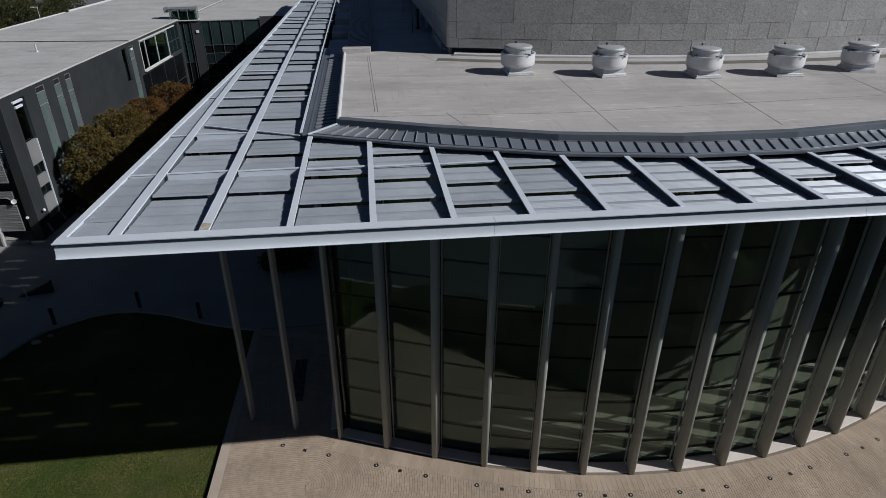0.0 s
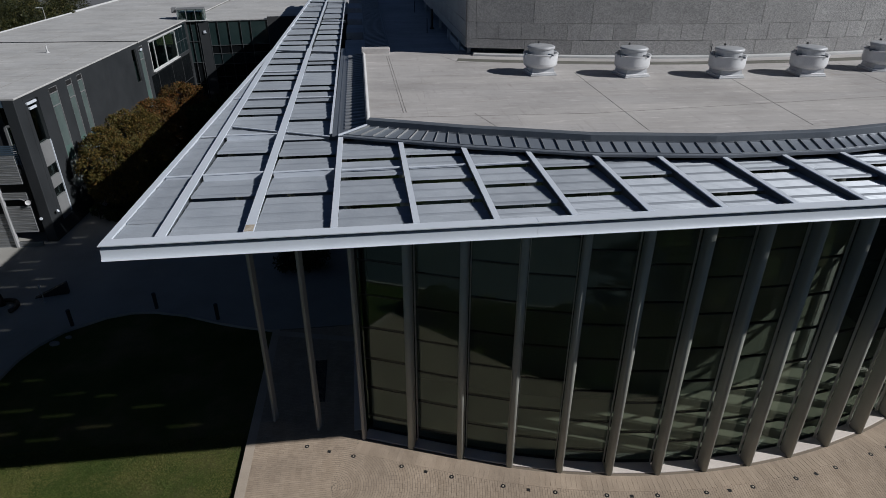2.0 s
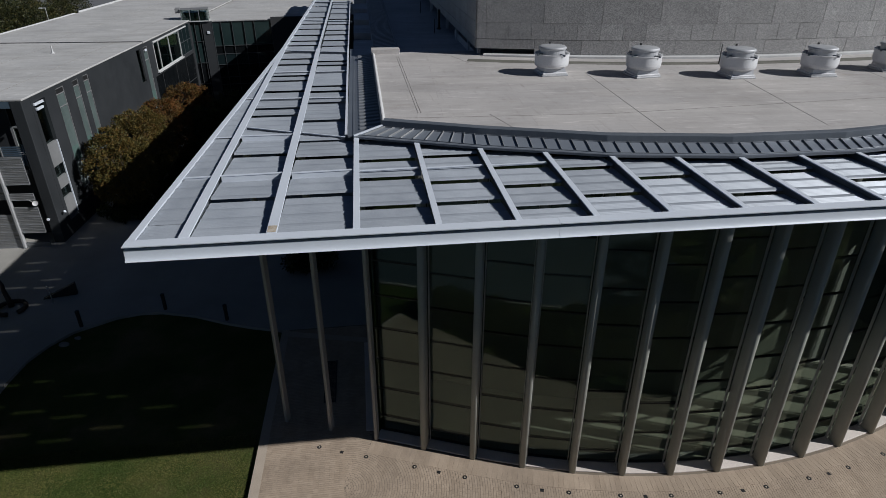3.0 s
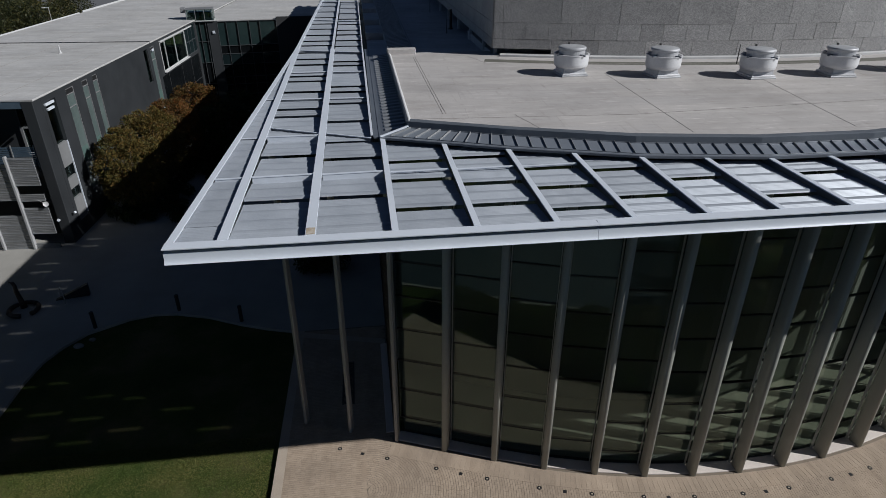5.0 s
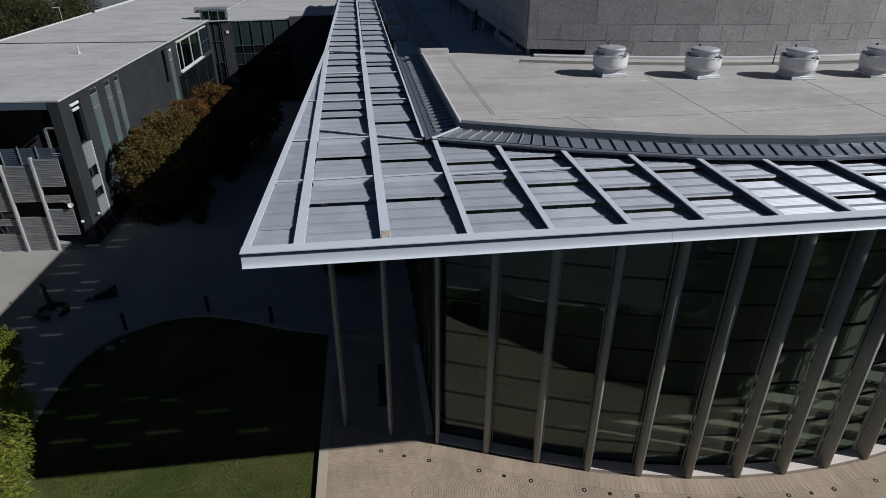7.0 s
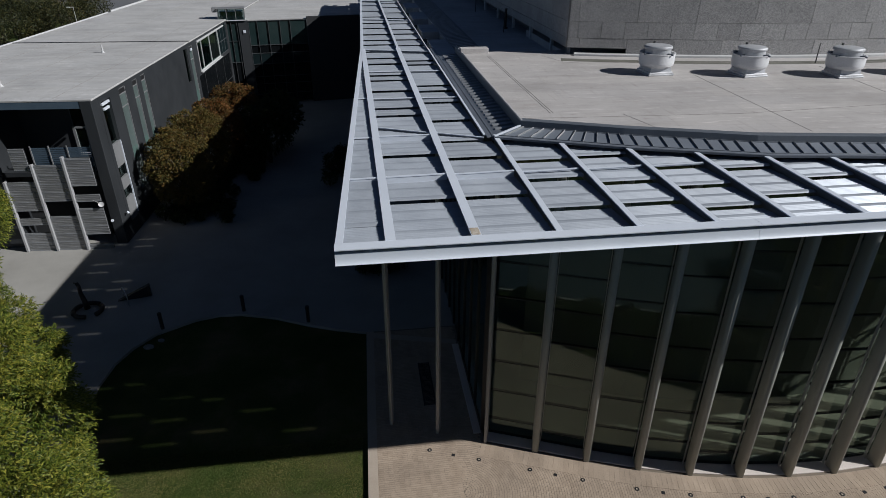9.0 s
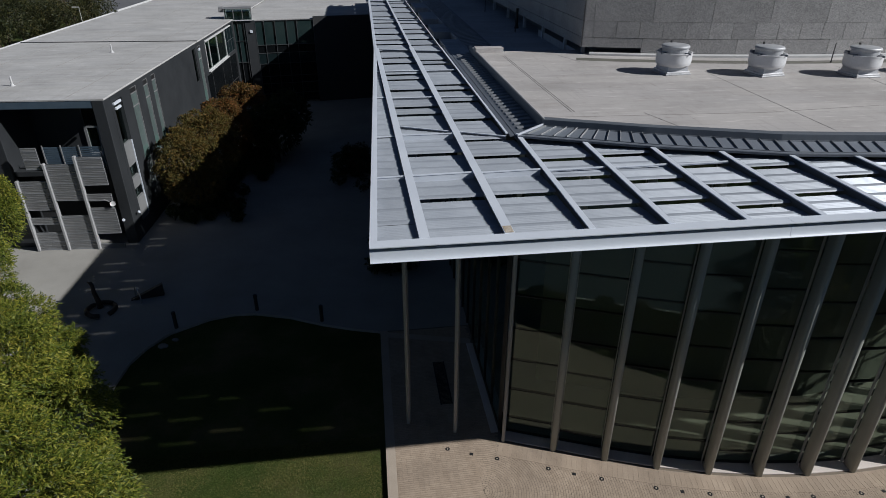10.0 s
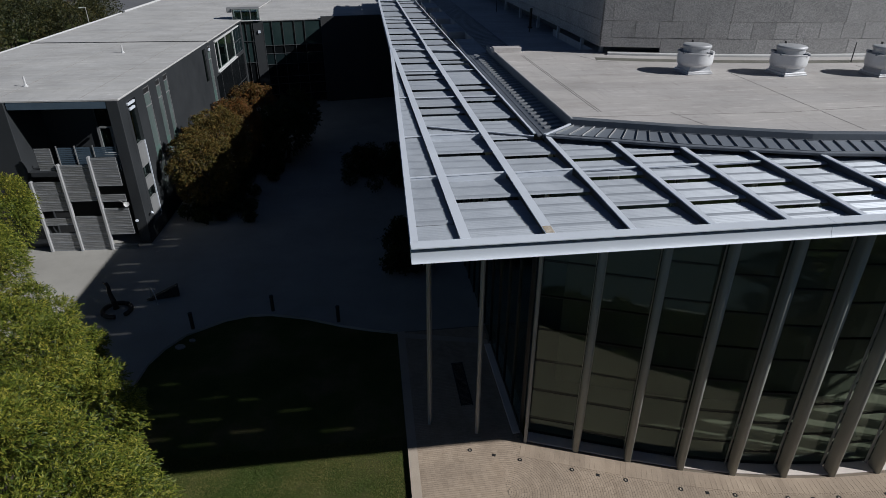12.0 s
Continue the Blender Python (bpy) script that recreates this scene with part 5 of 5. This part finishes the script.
def sprays(name, centres, radii, heart, count, size, slim, mat, parent, seed, droop=0.5):
    """Leafy twigs: short sprays set on clump surfaces, each with leaves on alternating sides."""
    g = np.random.default_rng(seed)
    per = 9
    twigs = count // per
    centres, radii = np.array(centres, float), np.array(radii, float)
    wts = radii ** 2
    pick = g.choice(len(centres), twigs, p=wts / wts.sum())
    out = centres[pick] - np.array(heart)
    out /= np.linalg.norm(out, axis=1)[:, None] + 1e-9
    d = g.normal(size=(twigs, 3)) + out * 0.9 + np.array([0, 0, 0.25])
    d /= np.linalg.norm(d, axis=1)[:, None]
    depth = 0.55 + 0.45 * g.random(twigs) ** 0.5
    base = centres[pick] + d * (radii[pick] * depth)[:, None] * np.array([1, 1, 0.8])
    way = d * 0.9 + out * 0.35 + g.normal(size=(twigs, 3)) * 0.35 + np.array([0, 0, 0.15])
    way /= np.linalg.norm(way, axis=1)[:, None]
    reach = size * g.uniform(1.4, 2.8, twigs)
    f = np.tile(np.linspace(0.1, 1.0, per), twigs)
    i = np.repeat(np.arange(twigs), per)
    n = len(i)
    p = base[i] + way[i] * (reach[i] * f)[:, None] + np.array([0, 0, -1.0]) * (reach[i] * 0.25 * f ** 2)[:, None]
    axis = way[i] * 0.75 + g.normal(size=(n, 3)) * 0.38 + np.array([0, 0, -droop])
    axis /= np.linalg.norm(axis, axis=1)[:, None]
    side = np.cross(axis, g.normal(size=(n, 3)) * 0.7 + np.array([0, 0, 1.0]))
    side /= np.linalg.norm(side, axis=1)[:, None] + 1e-9
    nrm = np.cross(axis, side)
    ln = size * g.uniform(0.6, 1.3, n)[:, None]
    wd = ln * slim
    v = np.stack([p, p + axis * ln * 0.45 + side * wd * 0.5 - nrm * wd * 0.12, p + axis * ln, p + axis * ln * 0.45 - side * wd * 0.5 - nrm * wd * 0.12], 1).reshape(-1, 3)
    me = bpy.data.meshes.new(name)
    me.vertices.add(len(v))
    me.vertices.foreach_set("co", v.astype(np.float32).ravel())
    me.loops.add(n * 4)
    me.loops.foreach_set("vertex_index", np.arange(n * 4, dtype=np.int32))
    me.polygons.add(n)
    me.polygons.foreach_set("loop_start", np.arange(0, n * 4, 4, dtype=np.int32))
    me.update(calc_edges=True)
    me.materials.append(mat)
    ob = new(name, me)
    ob.parent = parent
    return tagged(ob, kind="stuff")


def tree(label, loc, height, crown_r, crown_z0, mat, count, size, slim, seed, group="", limbs=16, base_z=0.0, lump=0.21, clumps=75):
    """Trunk, limbs to some of the clumps, and a crown of many uneven leafy clumps."""
    g = random.Random(seed)
    t = thing("tree", label, "tree", pose(loc[0], loc[1], base_z), group)
    bm = bmesh.new()
    top = crown_z0 + 0.55 * (height - crown_z0)
    tr = 0.028 * height
    tube(bm, [(0, 0, 0), (0.05, 0.02, 0.3 * top), (0.1 * g.uniform(-1, 1), 0.1, 0.65 * top), (0, 0.05, top)], [tr * 1.25, tr, tr * 0.8, tr * 0.35], 10)
    part("trunk", bm, M_BARK, t, smooth=True)
    cs, rs = [], []
    mid, half = (crown_z0 + height) / 2, (height - crown_z0) / 2
    for i in range(clumps):
        a = i * 2.399 + g.uniform(-0.35, 0.35)
        h = 1 - 1.85 * (i + 0.5) / clumps + g.uniform(-0.06, 0.06)
        h = max(-0.95, min(0.98, h))
        d = Vector((math.cos(a) * math.sqrt(1 - h * h), math.sin(a) * math.sqrt(1 - h * h), h))
        far = 0.76 + 0.30 * noise.noise(d * 1.7 + Vector((seed, 0, 0))) + g.uniform(-0.09, 0.06)
        r = g.uniform(0.75, 1.3) * lump
        far = min(far, 1.0 - r * 0.85)
        c = (crown_r * far * d.x, crown_r * far * d.y, mid + half * far * d.z)
        cs.append(c)
        rs.append(crown_r * r)
        if i % max(1, clumps // limbs) == 0:
            limb = bmesh.new()
            s = Vector((0, 0, crown_z0 * 0.7 + (top - crown_z0 * 0.7) * g.random()))
            e = s.lerp(Vector(c), 0.82)
            tube(limb, [s, s.lerp(e, 0.5) + Vector((0, 0, 0.1 * crown_r)), e], [tr * 0.42, tr * 0.25, tr * 0.08], 6)
            part("limb", limb, M_BARK, t, smooth=True)
    sprays("crown", cs, rs, (0, 0, mid - 0.2 * half), count, size, slim, mat, t, seed)
    return t


G_NEAR = "green trees beside the lawn"
NARROW = "leafy green tree with narrow drooping leaves"
tree(NARROW, (-17.2, 10.9), 11.0, 4.4, 2.0, M_LEAF_GREEN, 145000, 0.12, 0.25, 11, G_NEAR, 24, clumps=85, lump=0.2)
tree(NARROW, (-19.3, 15.9), 9.8, 4.35, 2.0, M_LEAF_GREEN, 135000, 0.125, 0.25, 12, G_NEAR, 24, clumps=85, lump=0.2)
tree(NARROW, (-21.9, 21.6), 7.2, 3.5, 1.4, M_LEAF_GREEN, 95000, 0.135, 0.26, 13, G_NEAR, 22, clumps=90, lump=0.19)
tree(NARROW, (-27.6, 29.4), 7.4, 3.0, 1.6, M_LEAF_GREEN, 55000, 0.15, 0.27, 15, G_NEAR, 20)
tree("leafy green tree in front of the slatted screen", (-29.7, 35.6), 7.6, 3.3, 1.6, M_LEAF_GREEN, 50000, 0.16, 0.28, 14, G_NEAR, 18)
G_AUT = "autumn trees along the wing"
for i, (x, y, h, r) in enumerate(((-19.4, 45.0, 6.6, 2.3), (-19.0, 49.2, 6.9, 2.4), (-18.6, 54.0, 6.4, 2.2), (-17.6, 58.6, 6.9, 2.3))):
    tree("rounded tree with olive leaves turning brown" if i < 2 else "rounded tree with orange-brown autumn leaves", (x, y), h, r, 0.7, M_LEAF_OLIVE if i < 2 else M_LEAF_AUTUMN, 34000, 0.13, 0.5, 21 + i, G_AUT, 14, clumps=48, lump=0.25)
for i, (x, y, h, r) in enumerate(((-14.6, 55.5, 5.4, 2.2), (-14.0, 60.0, 5.2, 2.0))):
    tree("shaded dark courtyard tree", (x, y), h, r, 1.2, M_LEAF_DARK, 9000, 0.22, 0.5, 31 + i, "shaded courtyard trees", 12, clumps=40, lump=0.28)


def hedge(x0, x1, y0, y1, h, seed, label="dark shaded planting beside the hall wall", n=22, count=7000):
    t = thing("hedge", label, "hedge")
    g = random.Random(seed)
    cs = [(g.uniform(x0, x1), g.uniform(y0, y1), h * g.uniform(0.35, 0.65)) for _ in range(n)]
    leaves("foliage", cs, [h * 0.45] * n, count, 0.2, 0.5, M_LEAF_DARK, t, seed)
    bm = bmesh.new()
    for c in cs:
        tube(bm, [(c[0], c[1], 0), c], [0.04, 0.02], 5)
    tagged(part("stems", bm, M_BARK, t), kind="stuff")


hedge(-9.2, -4.2, 46.5, 56.0, 1.5, 51, n=40, count=12000)
hedge(-6.6, -4.4, 34.0, 39.5, 1.6, 52)

hedge(-21.0, -16.2, 42.5, 50.0, 1.2, 53, "dark shaded groundcover below the autumn trees", 40, 14000)
hedge(-20.4, -15.2, 50.0, 61.0, 1.3, 54, "dark shaded groundcover below the autumn trees", 44, 15000)

# planting in front of the plaza, mirrored in the glass
for i in range(12):
    x = -6.0 + 3.0 * i
    hedge(x, x + 2.8, kerb_y(x) + 0.75, 11.8, 1.1, 60 + i, "dark evergreen planting bed along the plaza edge", 30, 7500)
for i, (x, y, h, r) in enumerate(((22.5, 6.6, 8.0, 3.0), (29.5, 5.0, 8.4, 3.2), (36.0, 9.0, 8.6, 3.2), (17.4, 1.6, 7.2, 3.0), (19.0, -4.4, 8.0, 3.3), (24.6, 0.4, 8.2, 3.4))):
    tree("dark broadleaf tree in front of the plaza", (x, y), h, r, 1.6, M_LEAF_DARK, 9000, 0.26, 0.5, 90 + i, "trees in front of the plaza", 14, -0.16, clumps=40, lump=0.3)

# woods behind the wing, one leafy mass on many trunks
woods = thing("woods", "dark green wooded slope beyond the wing", "woods", kind="stuff")
g = random.Random(77)
cs, rs = [], []
trunks = bmesh.new()
for i in range(200):
    x = g.uniform(-120, -44) if i < 165 else g.uniform(-98, -58)
    y = g.uniform(50, 190) if i < 165 else g.uniform(95, 150)
    h = g.uniform(6, 10)
    r = g.uniform(2.4, 4.2)
    if (x + 8) / y > -0.36:
        continue
    tube(trunks, [(x, y, -0.2), (x, y, h * 0.7)], [0.25, 0.12], 6)
    for k in range(4):
        cs.append((x + g.uniform(-1, 1) * r * 0.6, y + g.uniform(-1, 1) * r * 0.6, h * g.uniform(0.5, 0.85)))
        rs.append(r * g.uniform(0.5, 0.75))
tagged(part("trunks", trunks, M_BARK, woods), kind="stuff")
leaves("foliage", cs, rs, 400000, 0.27, 0.55, M_LEAF_WOODS, woods, 78)

lamp_post = thing("street_lamp", "slim pale street lamp beyond the wing", "street lamp", pose(-43.8, 95.0, -1.5))
bm = bmesh.new()
tube(bm, [(0, 0, 0), (0, 0, 10.7)], [0.06, 0.035], 8)
part("pole", bm, M_PANEL_PALE, lamp_post)
part("arm", a_box(-0.5, 0.05, -0.04, 0.04, 10.6, 10.7), M_PANEL_PALE, lamp_post)
part("lamp_head", a_box(-0.85, -0.4, -0.13, 0.15, 10.58, 10.7, 0.03), M_PANEL_PALE, lamp_post)


# short grass on the lawn that the plaza borders
def grass_patch(x0, x1, y0, y1, count, seed):
    g = np.random.default_rng(seed)
    p = np.stack([g.uniform(x0, x1, count), g.uniform(y0, y1, count), np.full(count, -0.165)], 1)
    a = g.uniform(0, 2 * np.pi, count)
    side = np.stack([np.cos(a), np.sin(a), np.zeros(count)], 1) * g.uniform(0.012, 0.03, count)[:, None]
    up = np.stack([g.normal(0, 0.03, count), g.normal(0, 0.03, count), g.uniform(0.012, 0.032, count)], 1)
    v = np.stack([p - side, p + side, p + up + side * 0.2, p + up - side * 0.2], 1).reshape(-1, 3)
    me = bpy.data.meshes.new("grass")
    me.vertices.add(len(v))
    me.vertices.foreach_set("co", v.astype(np.float32).ravel())
    me.loops.add(count * 4)
    me.loops.foreach_set("vertex_index", np.arange(count * 4, dtype=np.int32))
    me.polygons.add(count)
    me.polygons.foreach_set("loop_start", np.arange(0, count * 4, 4, dtype=np.int32))
    me.update(calc_edges=True)
    me.materials.append(M_BLADE)
    return tagged(new("grass", me), "short mown grass blades of the lawn", "grass", kind="stuff")


grass_patch(-19.0, -7.0, 14.5, 20.6, 110000, 5)


# pavers of the plaza, each with its own edges; those by the middle of the front stand alone
def on_plaza(x, y):
    if not (-6.62 + (y - 12.6) * 0.0172 < x < 30.0 and y > 12.66):
        return False
    return y < 27.9 if x < -2.1 or x > 25.3 else y < facade(x, -0.64)


part("edge_strip", slab([(-6.91, 12.62), (-6.52, 12.62), (-6.26, 28.0), (-6.64, 28.0)], -0.02, 0.004), M_KERB_FLAT, plaza, "pale smooth edge strip")
PAVER = to_mesh("paver", a_box(-0.0985, 0.0985, -0.0435, 0.0435, -0.02, 0.0, 0.003), M_PAVER)
RING = Vector((-3.2, 17.1))
LONG, COURSE = 0.2, 0.1
g = np.random.default_rng(9)
spots = []
for r in range(1, 360):
    radius = r * COURSE
    n = max(3, int(2 * math.pi * radius / LONG))
    shift = float(g.uniform(0, 1))
    for q in range(n):
        a = 2 * math.pi * (q + shift) / n
        x, y = RING.x + radius * math.cos(a), RING.y + radius * math.sin(a)
        if x > RING.x - 0.09 and on_plaza(x, y):
            spots.append((x, y, a + math.pi / 2))
for r in range(-50, 115):
    for q in range(0, 20):
        x, y = RING.x - 0.1 - q * LONG, RING.y + (r + 0.5) * COURSE
        if on_plaza(x, y):
            spots.append((x, y, 0.0))
near = lambda s: -1.2 < s[0] < 1.6 and 15.4 < s[1] < 17.4
alone = [s for s in spots if near(s)][:300]
rest = np.array([s for s in spots if not near(s)] + [s for s in spots if near(s)][300:])
for x, y, a in alone:
    piece("paver", PAVER, plaza, pose(x, y, float(g.uniform(-0.0022, 0.0008)), 0, 0, math.degrees(a)))
BORDER = to_mesh("border_paver", a_box(-0.098, 0.098, -0.36, 0.4, -0.02, 0.004, 0.002), M_PAVER)
s_x = -2.1
while s_x < 24.6:
    turn = facade_turn(s_x)
    piece("border_paver", BORDER, plaza, pose(s_x, facade(s_x, -0.38), 0.0, 0, 0, turn))
    s_x += 0.2 * math.cos(radians(turn))
count = len(rest)
lift = g.uniform(-0.0022, 0.0008, count) + np.where(rest[:, 0] < RING.x - 0.095, 0.002, 0.0)
ca, sa = np.cos(rest[:, 2]), np.sin(rest[:, 2])
corner = np.array([(-0.0985, -0.0435), (0.0985, -0.0435), (0.0985, 0.0435), (-0.0985, 0.0435)])
xy = np.stack([rest[:, 0:1] + ca[:, None] * corner[None, :, 0] - sa[:, None] * corner[None, :, 1], rest[:, 1:2] + sa[:, None] * corner[None, :, 0] + ca[:, None] * corner[None, :, 1]], 2)
top = np.concatenate([xy, np.repeat(lift[:, None, None], 4, 1)], 2)
low = np.concatenate([xy, np.full((count, 4, 1), -0.02)], 2)
v = np.concatenate([top, low], 1).reshape(-1, 3)
quads = np.array([(0, 1, 2, 3), (0, 4, 5, 1), (1, 5, 6, 2), (2, 6, 7, 3), (3, 7, 4, 0)])
idx = (np.arange(count)[:, None, None] * 8 + quads[None]).reshape(-1)
me = bpy.data.meshes.new("pavers")
me.vertices.add(len(v))
me.vertices.foreach_set("co", v.astype(np.float32).ravel())
me.loops.add(len(idx))
me.loops.foreach_set("vertex_index", idx.astype(np.int32))
me.polygons.add(len(idx) // 4)
me.polygons.foreach_set("loop_start", np.arange(0, len(idx), 4, dtype=np.int32))
me.update(calc_edges=True)
me.materials.append(M_PAVER)
me.shade_flat()
paving = new("pavers", me)
paving.parent = plaza
tagged(paving, kind="stuff")
